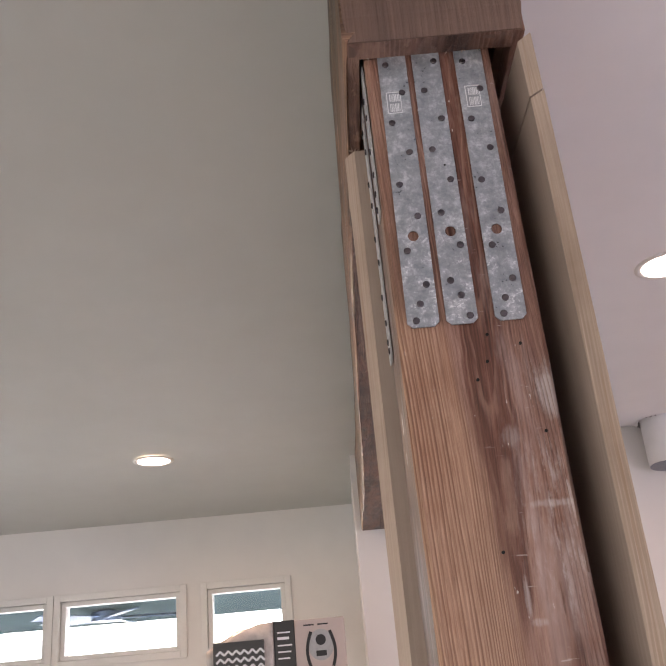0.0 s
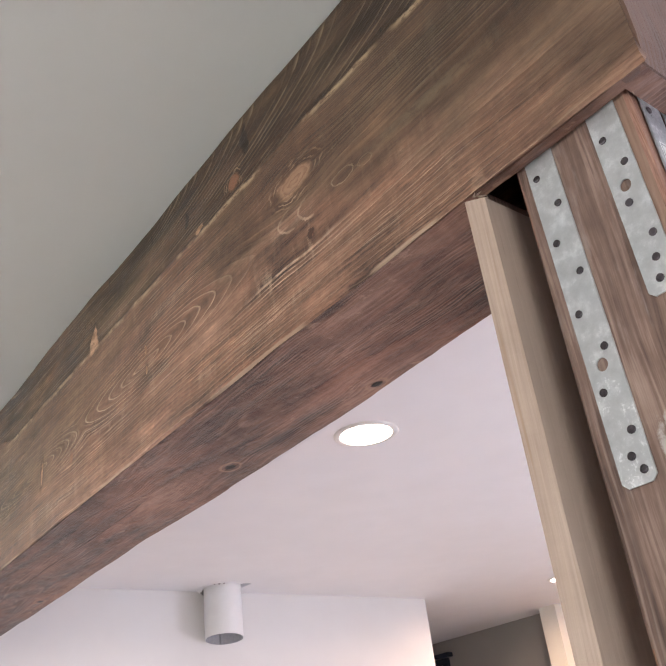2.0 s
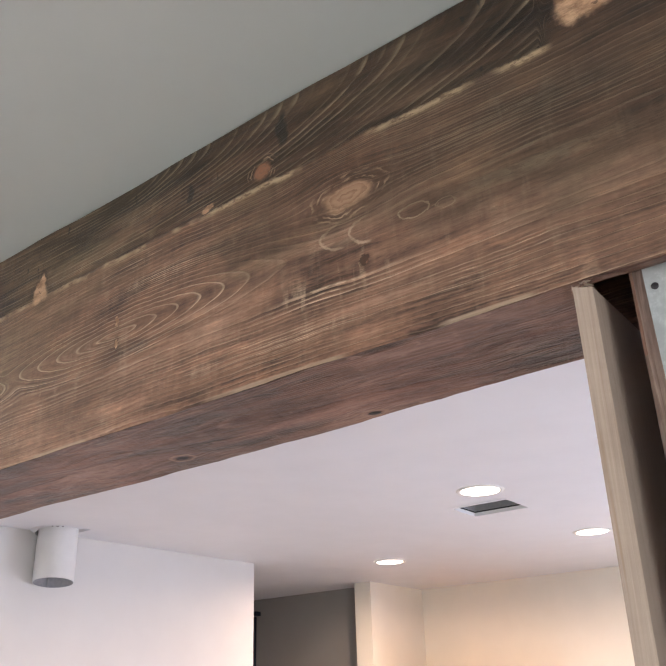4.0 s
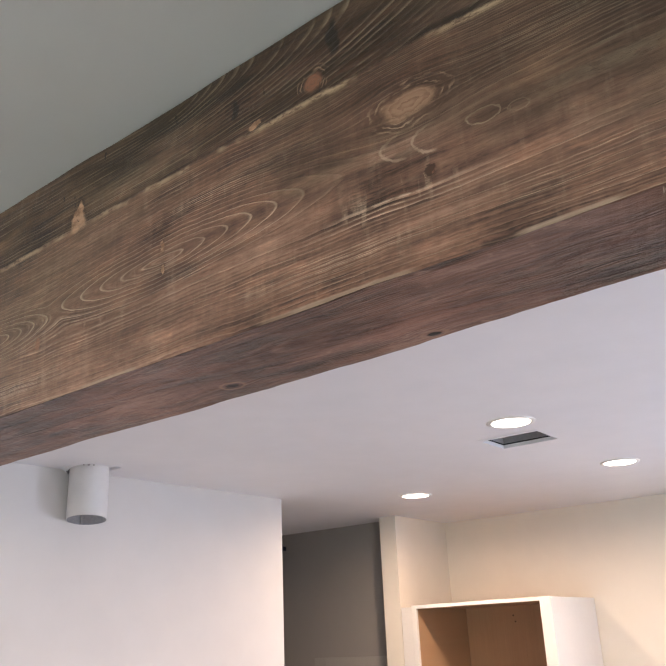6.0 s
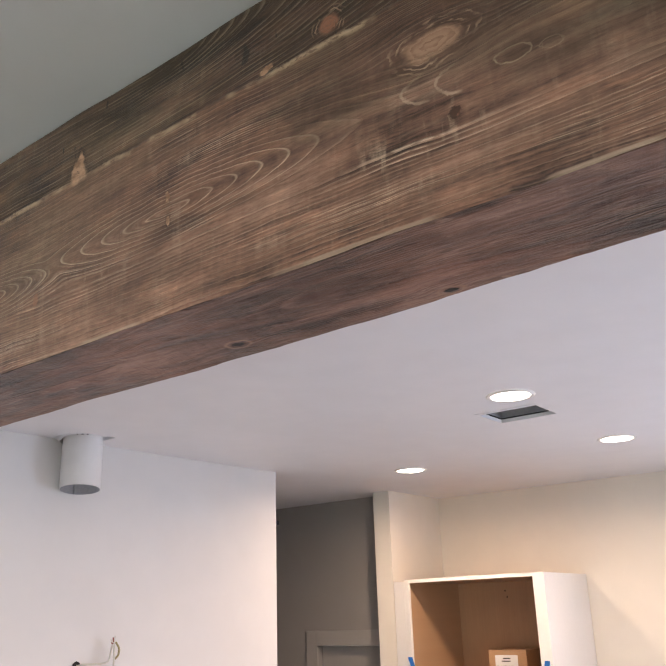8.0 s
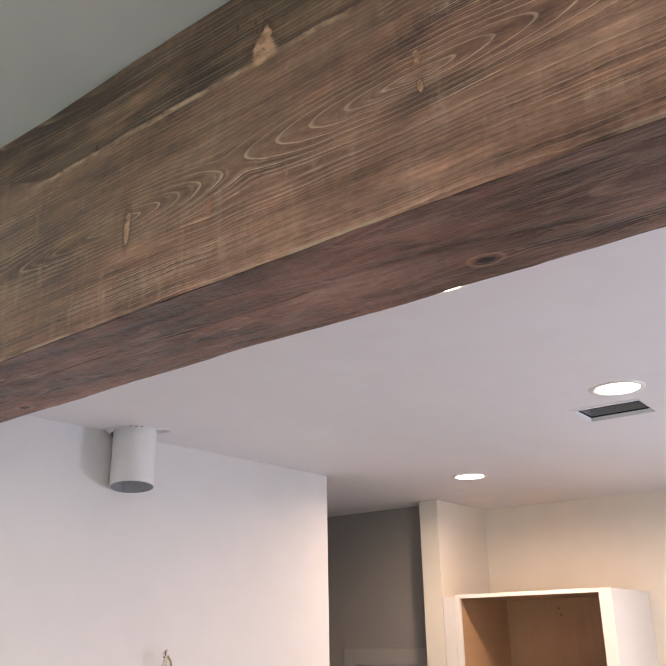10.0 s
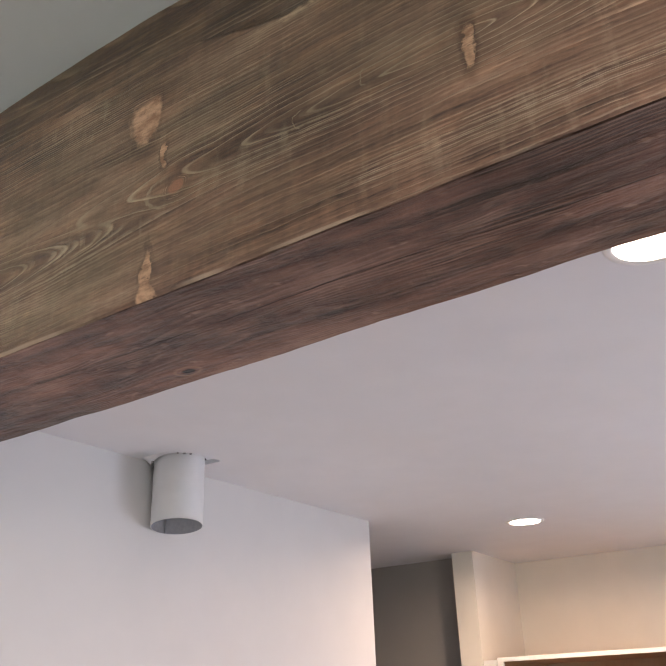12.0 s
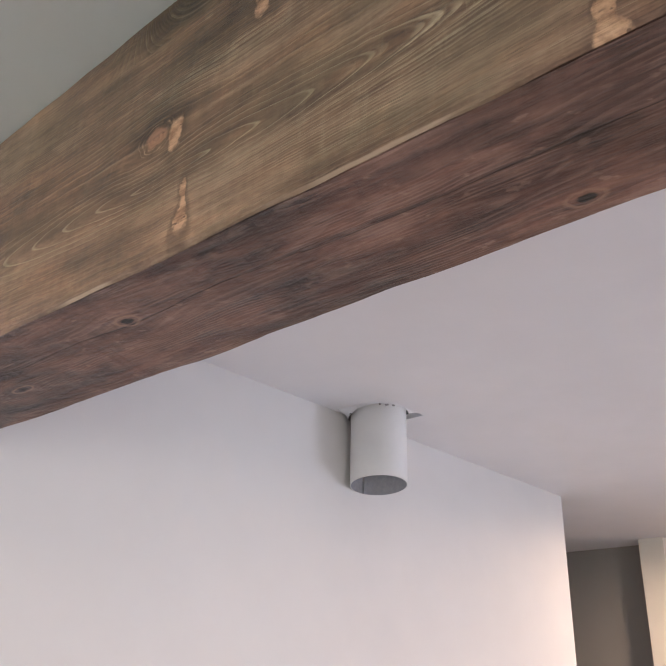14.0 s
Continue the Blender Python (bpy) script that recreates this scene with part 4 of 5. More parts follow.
# this wall stands slightly out of square
front_wall = wall("wall_pantry_front", [0.035, 2.905], [FLOOR, CEIL], 4.018, 4.138, [], "x", "white painted wall below the beam's end", WALL_KITCHEN)
for v in front_wall.data.vertices:
    v.co.y += 0.038 * (2.905 - v.co.x)
wall("wall_pantry_west", [4.25, NORTH], [FLOOR, CEIL + 0.1], 0.035, 0.155, [], "y", "white painted side wall")
wall("wall_pantry_east", [4.144, 6.4], [FLOOR, CEIL], 2.785, 2.905, [], "y", "corridor wall, its shade painted in as grey", HALL_SHADE)
wall("wall_hall_end", [2.905, 4.2], [FLOOR, CEIL], 6.4, 6.52, [], "x", "wall at the corridor's end, its shade painted in as grey", HALL_SHADE)
wall("wall_hall_east", [4.128, 4.20, 4.77, 5.17, 5.80, 6.4], [FLOOR, 1.755, 2.05, 2.62, CEIL], 4.20, 4.32, [(1, 0), (3, 0), (3, 1), (3, 2)], "y", "unlit corridor wall with a door, its shade painted in as grey", HALL_SHADE)
wall("wall_nook", [4.034, EAST], [FLOOR, CEIL], 3.998, 4.128, [], "x", "white wall beside the corridor, warm lamplight tinted in as cream", WARM_LIT_WHITE)
wall("wall_east", [SOUTH, -1.6, 0.6, 4.17], [FLOOR, 0.6, 1.9, CEIL], EAST, EAST + 0.12, [(1, 1)], "y", "white kitchen wall behind the cabinet, warm lamplight tinted in as cream", WARM_LIT_WHITE)
wall("wall_south", [WEST, -3.6, -1.4, EAST], [FLOOR, 0.35, 1.85, CEIL + 0.2], SOUTH - 0.12, SOUTH, [(1, 1)], "x", "white painted wall")
wall("wall_west", [SOUTH, -0.9, 3.5, NORTH], [FLOOR, 0.1, 2.0, CEIL + 0.2], WEST - 0.12, WEST, [(1, 1)], "y", "white painted wall with a wide window")
PANES = [(-0.886, -0.459), (-1.803, -1.114), (-2.65, -1.946)]
WZ0, WZ1 = 1.970, 2.258
cuts, gaps = [WEST - 0.12], []
for a, b in reversed(PANES):
    cuts += [a - 0.03, b + 0.03]
cuts.append(0.155)
wall("wall_north", cuts, [FLOOR, WZ0 - 0.03, WZ1 + 0.03, CEIL + 0.1], NORTH, NORTH + 0.12, [(1, 1), (3, 1), (5, 1)], "x", "pale wall with a row of small high windows")


def ring_frame(bm, x0, x1, z0, z1, w, y0, y1):
    """Four butted sides round the hole x0..x1, z0..z1."""
    box(bm, x0 - w, x0, y0, y1, z0 - w, z1 + w)
    box(bm, x1, x1 + w, y0, y1, z0 - w, z1 + w)
    box(bm, x0, x1, y0, y1, z1, z1 + w)
    box(bm, x0, x1, y0, y1, z0 - w, z0)


def clerestory(k, x0, x1):
    top = thing("window_%d" % k, ((x0 + x1) / 2, NORTH, WZ0), "small high window with white frame and clear glass", "window")
    top["kind"] = "structure"
    bm = bmesh.new()
    ring_frame(bm, x0, x1, WZ0, WZ1, 0.028, NORTH + 0.012, NORTH + 0.09)
    part("window_frame", bm, TRIM_WHITE, top, bevel=0.003)
    bm = bmesh.new()
    ring_frame(bm, x0 - 0.03, x1 + 0.03, WZ0 - 0.03, WZ1 + 0.03, 0.040, NORTH - 0.016, NORTH - 0.001)
    part("casing", bm, TRIM_WHITE, top, bevel=0.003)
    pane = box_part("pane", (x0, x1, NORTH + 0.05, NORTH + 0.056, WZ0, WZ1), GLASS, top, bevel=0)
    pane.visible_shadow = False


for k, (a, b) in enumerate(PANES):
    clerestory(k + 1, a, b)

# porch outside: painted soffit, fan, pale distance
bm = bmesh.new()
box(bm, -7.0, 3.0, NORTH + 0.14, 8.3, 2.36, 2.40)
structure(part("porch_ceiling", bm, PORCH_BLUE), "blue painted porch ceiling outside", "porch ceiling")
bm = bmesh.new()
box(bm, -14, 8, 13.0, 13.1, -1, 8)
structure(part("backdrop", bm, glow("bright_sky", (0.88, 1.0, 0.98), 22.0)), "overexposed white daylight outside", "backdrop")
fan = thing("porch_fan", (-1.97, 6.9, 2.36), "dark blue ceiling fan hanging on the porch", "fan")
bm = bmesh.new()
disc(bm, (-1.97, 6.9, 2.36), 0.06, -0.02, (0, 0, 1), 14)
disc(bm, (-1.97, 6.9, 2.345), 0.12, -0.07, (0, 0, 1), 24)
part("motor", bm, FAN_BLUE, fan, bevel=0.004)
for k in range(5):
    bm = bmesh.new()
    turn = Matrix.Translation((-1.97, 6.9, 2.300)) @ Matrix.Rotation(k * math.tau / 5 + 0.25, 4, "Z") @ Matrix.Rotation(0.2, 4, "X")
    box(bm, 0.1, 0.62, -0.06, 0.06, -0.004, 0.004, turn)
    part("blade", bm, FAN_BLUE, fan)

# corridor door and dark framed window
door = thing("door_1", (4.2, 4.485, FLOOR), "closed door in an unlit corridor, its shade painted in as grey", "door")
door["kind"] = "structure"
bm = bmesh.new()
box(bm, 4.184, 4.199, 4.77, 4.868, FLOOR, 1.853)
box(bm, 4.184, 4.199, 4.172, 4.77, 1.755, 1.853)
part("casing", bm, HALL_TRIM_SHADE, door, bevel=0.003)
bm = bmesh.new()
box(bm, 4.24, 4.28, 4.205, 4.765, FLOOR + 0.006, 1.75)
part("panel", bm, HALL_TRIM_SHADE, door, bevel=0.002)
win = thing("window_4", (4.2, 5.485, FLOOR), "tall dark blue framed frosted glass panel", "window")
win["kind"] = "structure"
bm = bmesh.new()
for dims in ((5.17, 5.215, FLOOR, 2.62), (5.755, 5.80, FLOOR, 2.62), (5.215, 5.755, 2.575, 2.62), (5.215, 5.755, FLOOR, FLOOR + 0.08)):
    box(bm, 4.17, 4.26, *dims)
box(bm, 4.15, 4.21, 5.13, 5.84, 2.624, 2.655)
part("window_frame", bm, DARK_FRAME, win, bevel=0.002)
box_part("pane", (4.22, 4.23, 5.215, 5.755, FLOOR + 0.08, 2.575), DIM_PANE, win, bevel=0)


# ---- beam ----
def wave(y, k, amp, freq=3.0):
    return amp * (noise.noise(Vector((y * freq, k * 7.3, 0.5))) + 0.4 * noise.noise(Vector((y * freq * 4, k * 3.1, 2.5))))


def beam_right(y):
    return line(y, ((0.75, 0.236), (1.1, 0.240), (1.4, 0.254), (1.85, 0.266), (2.2, 0.263), (2.6, 0.276), (2.9, 0.286), (3.3, 0.297), (4.12, 0.296))) + wave(y, 3, 0.004, 3.5)


def loft(bm, sections):
    rings = [[bm.verts.new(p) for p in s] for s in sections]
    for r, s in zip(rings, rings[1:]):
        for k in range(len(r)):
            bm.faces.new((r[k], r[(k + 1) % len(r)], s[(k + 1) % len(r)], s[k]))
    bm.faces.new(rings[0])
    bm.faces.new(rings[-1])


def frange(a, b, n):
    return [a + (b - a) * i / n for i in range(n + 1)]


beam = thing("wood_beam", (0.14, 2.38, SILL), "large brown stained rough-sawn timber beam with knots, under the ceiling", "beam")
bm = bmesh.new()
sections = []
for y in frange(BEAM_Y0, BEAM_Y1, 170):
    xl, top = beam_left(y), ceiling_living_z(y) - 0.003
    low = SILL + wave(y, 1, 0.0016, 9)
    chip = 0.003 + max(0.0, wave(y, 5, 0.006, 7))
    pts = []
    for z in frange(SILL + chip + 0.002, top, 9):
        up = (z - SILL) / (top - SILL)
        pts.append((xl + wave(y, 2, 0.0012, 5) + wave(y + 9, z * 3, 0.001, 4) + (wave(y, 6, 0.004, 3.2) + 0.002) * max(0.0, up - 0.72) / 0.28, y, z))
    pts += [(xl + 0.024, y, top), (xl + 0.024, y, SILL + 0.024), (xl + chip * 0.7 + 0.001, y, low)]
    sections.append(pts)
loft(bm, sections)
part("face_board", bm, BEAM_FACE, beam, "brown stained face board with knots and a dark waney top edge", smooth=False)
bm = bmesh.new()


def under(bm, y0, y1, x0, x1, n):
    """A strip of the bottom board between the shares x0 and x1 of its width."""
    sections = []
    for y in frange(y0, y1, n):
        a, b = beam_left(y) + 0.0056, beam_right(y)
        xs = [a + (b - a) * (x0 + (x1 - x0) * i / 6) for i in range(7)]
        bottom = [(x, y, SILL + wave(y, 1, 0.0016, 9) + wave(y + x * 3, 4, 0.0012, 8)) for x in xs]
        sections.append(bottom + [(xs[-1], y, SILL + 0.024), (xs[0], y, SILL + 0.024)])
    loft(bm, sections)


HOLE_Y0, HOLE_Y1 = 0.781, 0.968
under(bm, HOLE_Y1, BEAM_Y1, 0.0, 1.0, 150)
under(bm, BEAM_Y0 + 0.004, HOLE_Y0, 0.0, 1.0, 3)
under(bm, HOLE_Y0, HOLE_Y1, 0.0, 0.065, 6)
under(bm, HOLE_Y0, HOLE_Y1, 0.94, 1.0, 6)
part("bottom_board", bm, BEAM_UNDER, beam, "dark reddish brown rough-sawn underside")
bm = bmesh.new()
loft(bm, [[(beam_right(y), y, SILL + 0.0245), (beam_right(y) - 0.022, y, SILL + 0.0245), (beam_right(y) - 0.022, y, CEIL + 0.04), (beam_right(y), y, CEIL + 0.04)] for y in frange(BEAM_Y0 + 0.028, BEAM_Y1, 60)])
part("back_board", bm, BEAM_FACE, beam)
bm = bmesh.new()
sections = []
for z in frange(SILL, ceiling_living_z(0.8) - 0.003, 14):
    xl, c = beam_left(BEAM_Y0) + 0.003 + wave(z, 8, 0.001, 6), 0.004 if z < SILL + 0.001 else 0.0
    front = BEAM_Y0 + c - 0.003 + wave(z, 9, 0.0012, 8)
    sections.append([(xl + c, front, z), (xl + 0.07, front + 0.001, z), (xl + 0.14, front, z), (beam_right(BEAM_Y0) - c, front, z), (beam_right(BEAM_Y0) - c, HOLE_Y0 - 0.004, z), (xl + c, HOLE_Y0 - 0.004, z)])
loft(bm, sections)
part("end_board", bm, BEAM_END, beam, "brown end board with upright grain")
# splinters at the cut-out round the post
bm = bmesh.new()
rnd = random.Random(4)
for k in range(26):
    if k < 14:
        p = Vector((beam_left(0.95) + 0.004 + rnd.random() * 0.018, 0.955 + rnd.random() * 0.016, SILL))
        d = Vector((rnd.uniform(-1, 1), rnd.uniform(-1.5, 0.4), -rnd.uniform(0.1, 0.7))).normalized()
        size = rnd.uniform(0.005, 0.013)
    else:
        p = Vector((rnd.uniform(0.055, 0.20), HOLE_Y0 - 0.001, SILL + 0.001))
        d = Vector((rnd.uniform(-0.6, 0.6), rnd.uniform(-0.2, 0.6), -rnd.uniform(0.4, 1))).normalized()
        size = rnd.uniform(0.002, 0.006)
    s = d.orthogonal().normalized() * rnd.uniform(0.0006, 0.0016)
    t = d.cross(s)
    vs = [bm.verts.new(p + q) for q in (s, t, -s - t)] + [bm.verts.new(p + d * size)]
    for q in ((0, 1, 2), (0, 1, 3), (1, 2, 3), (2, 0, 3)):
        bm.faces.new([vs[i] for i in q])
part("splinters", bm, BOARD_EDGE, beam, "pale torn splinters at the cut-out")

# ---- post and its unfinished wrap ----
PX0, PX1, PY0, PY1 = 0.056, 0.200, 0.784, 0.917
post = thing("timber_post", (0.128, 0.854, FLOOR), "reddish brown stained square timber post with white smears", "post")
bm = bmesh.new()
sections = []
for z in frange(FLOOR, 2.70, 90):
    o = [wave(z, 11 + k, 0.0012, 4) for k in range(4)]
    r = 0.004
    sections.append([(PX0 + r + o[0], PY0 + o[1], z), (0.128, PY0 + o[1] * 0.5, z), (PX1 - r, PY0 + o[2], z), (PX1 + o[2], PY0 + r, z), (PX1 + o[2], PY1 - r, z), (PX1 - r, PY1 + o[3], z), (PX0 + r, PY1, z), (PX0 + o[3], PY1 - r + max(-0.004, min(0.0, wave(z, 19, 0.006, 9))), z), (PX0 + o[0] * 0.5, 0.85, z), (PX0 + o[0], PY0 + r, z)])
loft(bm, sections)
shaft = part("shaft", bm, POST_FRONT, post)
shaft.data.materials.append(POST_SIDE)
for p in shaft.data.polygons:
    p.material_index = 1 if abs(p.normal.x) > 0.75 else 0
for k, (x, z) in enumerate(((0.174, 1.993), (0.143, 2.005), (0.139, 1.977), (0.127, 1.959), (0.183, 1.903), (0.125, 1.796))):
    bm = bmesh.new()
    disc(bm, (x, PY0 - 0.0016, z), 0.0016, 0.003, (0, 1, 0), 8)
    part("nail_hole", bm, BLACK_VOID, post)


def wrap_board(name, corners, label, splice=None):
    """An upright board with one mitred edge; corners: its outline seen from above; splice: height of a butt joint."""
    top = thing(name, (corners[0][0], corners[0][1], FLOOR), label, "board", "boards round the post")
    for k, (z0, z1) in enumerate([(FLOOR, 2.349)] if splice is None else [(FLOOR, splice), (splice + 0.0012, 2.349)]):
        bm = bmesh.new()
        loft(bm, [[(x + wave(z, 30 + i, 0.0009, 3) - 0.0012 * k, y + wave(z, 40 + i, 0.0009, 3) - 0.001 * k, z) for i, (x, y) in enumerate(corners)] for z in frange(z0, z1, 40 if k == 0 else 6)])
        ob = part("plank", bm, BOARD_FACE, top)
        ob.data.materials.append(BOARD_EDGE)
        ob.data.materials.append(BOARD_INNER)
        for p in ob.data.polygons:
            if abs(p.normal.x) > 0.8:
                p.material_index = 2
            if abs(p.normal.z) < 0.5 and p.normal.x < -0.4 and p.normal.y < -0.4:
                p.material_index = 1
    return top


wrap_board("wrap_board", [(0.030, 0.966), (0.0425, 0.950), (0.240, 0.950), (0.240, 0.968)], "pale unfinished pine board with mitred edge, behind the post")
wrap_board("wrap_board", [(0.242, 0.754), (0.230, 0.768), (0.230, 0.946), (0.242, 0.946)], "pale unfinished spliced pine board with mitred edge, beside the post", 2.271)


# ---- straps ----
def strap(name, label, rows, big, dots, x0, x1, z0, z1, place, sticker=None, metal=None):
    """A nailed steel strap in its own plane (a across, z up, d out of the wood); place(a, z, d) gives the point."""
    w = x1 - x0
    lean = 0.0045
    at = lambda a, z, d: Vector(place(x0 + a + lean * (z - z0) / 0.34, z, d))
    top = thing(name, at(w / 2, z0, 0), label, "steel strap", "straps on the post")
    bm = bmesh.new()
    c = 0.005
    outline = [(c, z0), (w - c, z0), (w, z0 + c), (w, z1), (0, z1), (0, z0 + c)]
    hole = [(big[0] + 0.0056 * math.cos(k * math.tau / 20), big[1] + 0.0062 * math.sin(k * math.tau / 20)) for k in range(20)]
    for d in (0.0, 0.0016):
        outer = [bm.verts.new(at(a, z, d)) for a, z in outline]
        inner = [bm.verts.new(at(a, z, d)) for a, z in hole]
        edges = [bm.edges.new((loop[i], loop[(i + 1) % len(loop)])) for loop in (outer, inner) for i in range(len(loop))]
        bmesh.ops.triangle_fill(bm, edges=edges, use_beauty=True)
        if d == 0.0:
            before = outer, inner
    for a, b in zip(before, (outer, inner)):
        for i in range(len(a)):
            bm.faces.new((a[i], a[(i + 1) % len(a)], b[(i + 1) % len(b)], b[i]))
    part("plate", bm, metal or ZINC, top, "spangled galvanised plate")
    rnd = random.Random(int(x0 * 10000))
    for a, z in rows:
        bm = bmesh.new()
        p, q = at(a, z, 0.0014), at(a, z, 0.0032)
        tilt = Vector((rnd.uniform(-1, 1), rnd.uniform(-1, 1), rnd.uniform(-1, 1))) * 0.12
        axis = ((q - p).normalized() + tilt).normalized()
        tube(bm, [p, p + axis * 0.0013, p + axis * 0.0019], 0.0037, 12)
        for v in bm.verts[-12:]:
            v.co = p + axis * 0.0019 + (v.co - p - axis * 0.0019) * 0.72
        part("nail_head", bm, NAIL, top)
    for a, z in dots:
        bm = bmesh.new()
        p = at(a, z, 0.0012)
        disc(bm, p, 0.0013, 0.0006, at(a, z, 0.002) - p, 8)
        part("small_hole", bm, BLACK_VOID, top)
    if sticker:
        a0, s0 = sticker
        bm = bmesh.new()
        vs = [bm.verts.new(at(a0 + a, s0 + z, d)) for d in (0.0016, 0.0019) for a, z in ((0, 0), (0.017, 0), (0.017, 0.03), (0, 0.03))]
        for q in ((0, 1, 2, 3), (4, 5, 6, 7), (0, 1, 5, 4), (1, 2, 6, 5), (2, 3, 7, 6), (3, 0, 4, 7)):
            bm.faces.new([vs[i] for i in q])
        label_ob = part("sticker", bm, LABEL_CLEAR, top, "clear sticker with white barcode print")

        def print_bar(bm, a, b, z, h):
            vs = [bm.verts.new(at(a0 + p, s0 + q, d)) for d in (0.0019, 0.0021) for p, q in ((a, z), (b, z), (b, z + h), (a, z + h))]
            for q in ((4, 5, 6, 7), (0, 1, 5, 4), (1, 2, 6, 5), (2, 3, 7, 6), (3, 0, 4, 7)):
                bm.faces.new([vs[i] for i in q])

        bm = bmesh.new()
        print_bar(bm, 0.0003, 0.0013, 0.0003, 0.0294)
        print_bar(bm, 0.0157, 0.0167, 0.0003, 0.0294)
        print_bar(bm, 0.0013, 0.0157, 0.0003, 0.0012)
        print_bar(bm, 0.0013, 0.0157, 0.0285, 0.0012)
        part("border", bm, LABEL_WHITE, label_ob)
        bm = bmesh.new()
        rnd = random.Random(9)
        for base, tall in ((0.0028, 0.0108), (0.0165, 0.0100)):
            a = 0.0036
            while a < 0.0142:
                b = a + rnd.choice((0.0005, 0.0008, 0.0012))
                print_bar(bm, a, b, base, tall)
                a = b + rnd.choice((0.0005, 0.0008))
        part("bars", bm, LABEL_WHITE, label_ob)
    return top


def zigzag(first, pitch, count, lo, hi, start_low, tail):
    rows = [((lo if (k % 2 == 0) == start_low else hi), first - pitch * k) for k in range(count)]
    return rows + tail


front = lambda a, z, d: (a, PY0 - 0.0015 - d, z)
side = lambda a, z, d: (PX0 - 0.0015 - d, a, z)
strap("steel_strap", "galvanised steel strap nailed to the post, with barcode sticker", zigzag(2.344, 0.04, 8, 0.0085, 0.0235, True, [(0.015, 2.043), (0.009, 2.025)]), (0.0165, 2.121), [], 0.066, 0.098, 2.018, 2.60, front, (0.005, 2.276))
strap("steel_strap", "galvanised steel strap nailed to the post, without sticker", zigzag(2.344, 0.0397, 8, 0.0095, 0.0245, False, [(0.018, 2.049), (0.024, 2.026)]), (0.0165, 2.123), [(0.0205, 2.204)], 0.105, 0.1365, 2.018, 2.60, front)
strap("steel_strap", "galvanised steel strap nailed to the post, with barcode sticker", zigzag(2.340, 0.0396, 8, 0.0085, 0.0235, True, [(0.013, 2.042), (0.009, 2.025)]), (0.016, 2.121), [], 0.1535, 0.185, 2.018, 2.60, front, (0.006, 2.276))
strap("steel_strap", "galvanised steel strap nailed to the post's side, coloured as window-lit", zigzag(2.335, 0.0385, 8, 0.009, 0.023, False, [(0.016, 2.045), (0.009, 2.032)]), (0.0165, 2.128), [], 0.866, 0.898, 2.021, 2.60, side, None, ZINC_LIT)
strap("steel_strap", "short galvanised steel strap nailed to the post's side, coloured as window-lit", [(0.021, 2.325), (0.009, 2.292), (0.018, 2.252), (0.008, 2.214), (0.013, 2.192), (0.016, 2.173)], (0.016, 2.270), [], 0.795, 0.825, 2.160, 2.60, side, None, ZINC_LIT)


# ---- ceiling lights ----
def downlight(x, y, z, watts, group):
    top = thing("recessed_light", (x, y, z), "round white recessed ceiling light, switched on", "ceiling light", group)
    bm = bmesh.new()
    rings = []
    for r, dz in ((0.096, -0.0005), (0.094, -0.004), (0.082, -0.006), (0.077, -0.003)):
        rings.append([bm.verts.new((x + r * math.cos(k * math.tau / 40), y + r * math.sin(k * math.tau / 40), z + dz)) for k in range(40)])
    for a, b in zip(rings, rings[1:]):
        for k in range(40):
            bm.faces.new((a[k], a[(k + 1) % 40], b[(k + 1) % 40], b[k]))
    part("trim_ring", bm, TRIM_WHITE, top, smooth=True)
    bm = bmesh.new()
    disc(bm, (x, y, z - 0.0045), 0.076, 0.002, (0, 0, 1), 40)
    part("lens", bm, LENS, top, "glowing lens")
    area_lamp("downlight", look((x, y, z - 0.012), (x, y, 0)) , 0.12, 0.12, watts, (1.0, 0.73, 0.48), "DISK", 170)


for x, y in ((0.997, 2.222), (2.241, 2.208), (3.420, 2.208), (3.438, 3.438)):
    downlight(x, y, CEIL, 18 if x > 3.0 else 13, "kitchen ceiling lights")
downlight(-0.905, 3.895, ceiling_living_z(3.895), 12, "living room ceiling lights")

# ---- exhaust duct through the torn ceiling ----
duct = thing("exhaust_duct", (PIPE_X, PIPE_Y, CEIL), "short grey-white round duct hanging through the ceiling", "duct")
bm = bmesh.new()
rows = []
for r, z in ((PIPE_R, 2.90), (PIPE_R, 2.75), (PIPE_R + 0.0008, 2.60), (PIPE_R + 0.001, 2.512), (PIPE_R - 0.0015, 2.5115), (PIPE_R - 0.002, 2.60), (PIPE_R - 0.002, 2.90)):
    rows.append([bm.verts.new((PIPE_X + r * math.cos(k * math.tau / 48), PIPE_Y + r * math.sin(k * math.tau / 48), z - (r * (0.6 * math.cos(k * math.tau / 48) + 0.8 * math.sin(k * math.tau / 48)) * 0.12 if z < 2.55 else 0.0))) for k in range(48)])
for a, b in zip(rows, rows[1:]):
    for k in range(48):
        bm.faces.new((a[k], a[(k + 1) % 48], b[(k + 1) % 48], b[k]))
sleeve = part("sleeve", bm, DUCT_GREY, duct, smooth=True)
sleeve.data.materials.append(DUCT_INSIDE)
for p in sleeve.data.polygons:
    away = Vector((p.center.x - PIPE_X, p.center.y - PIPE_Y, 0.0)).length
    if away < PIPE_R - 0.0012:
        p.material_index = 1
bm = bmesh.new()
box(bm, PIPE_X + 0.0245, PIPE_X + 0.0265, PIPE_Y + 0.076, PIPE_Y + 0.0808, 2.502, 2.85)
part("seam", bm, BOOT, duct)
bm = bmesh.new()
disc(bm, (PIPE_X, PIPE_Y, 2.86), PIPE_R - 0.003, 0.01, (0, 0, 1), 32)
part("damper", bm, BOOT, duct)

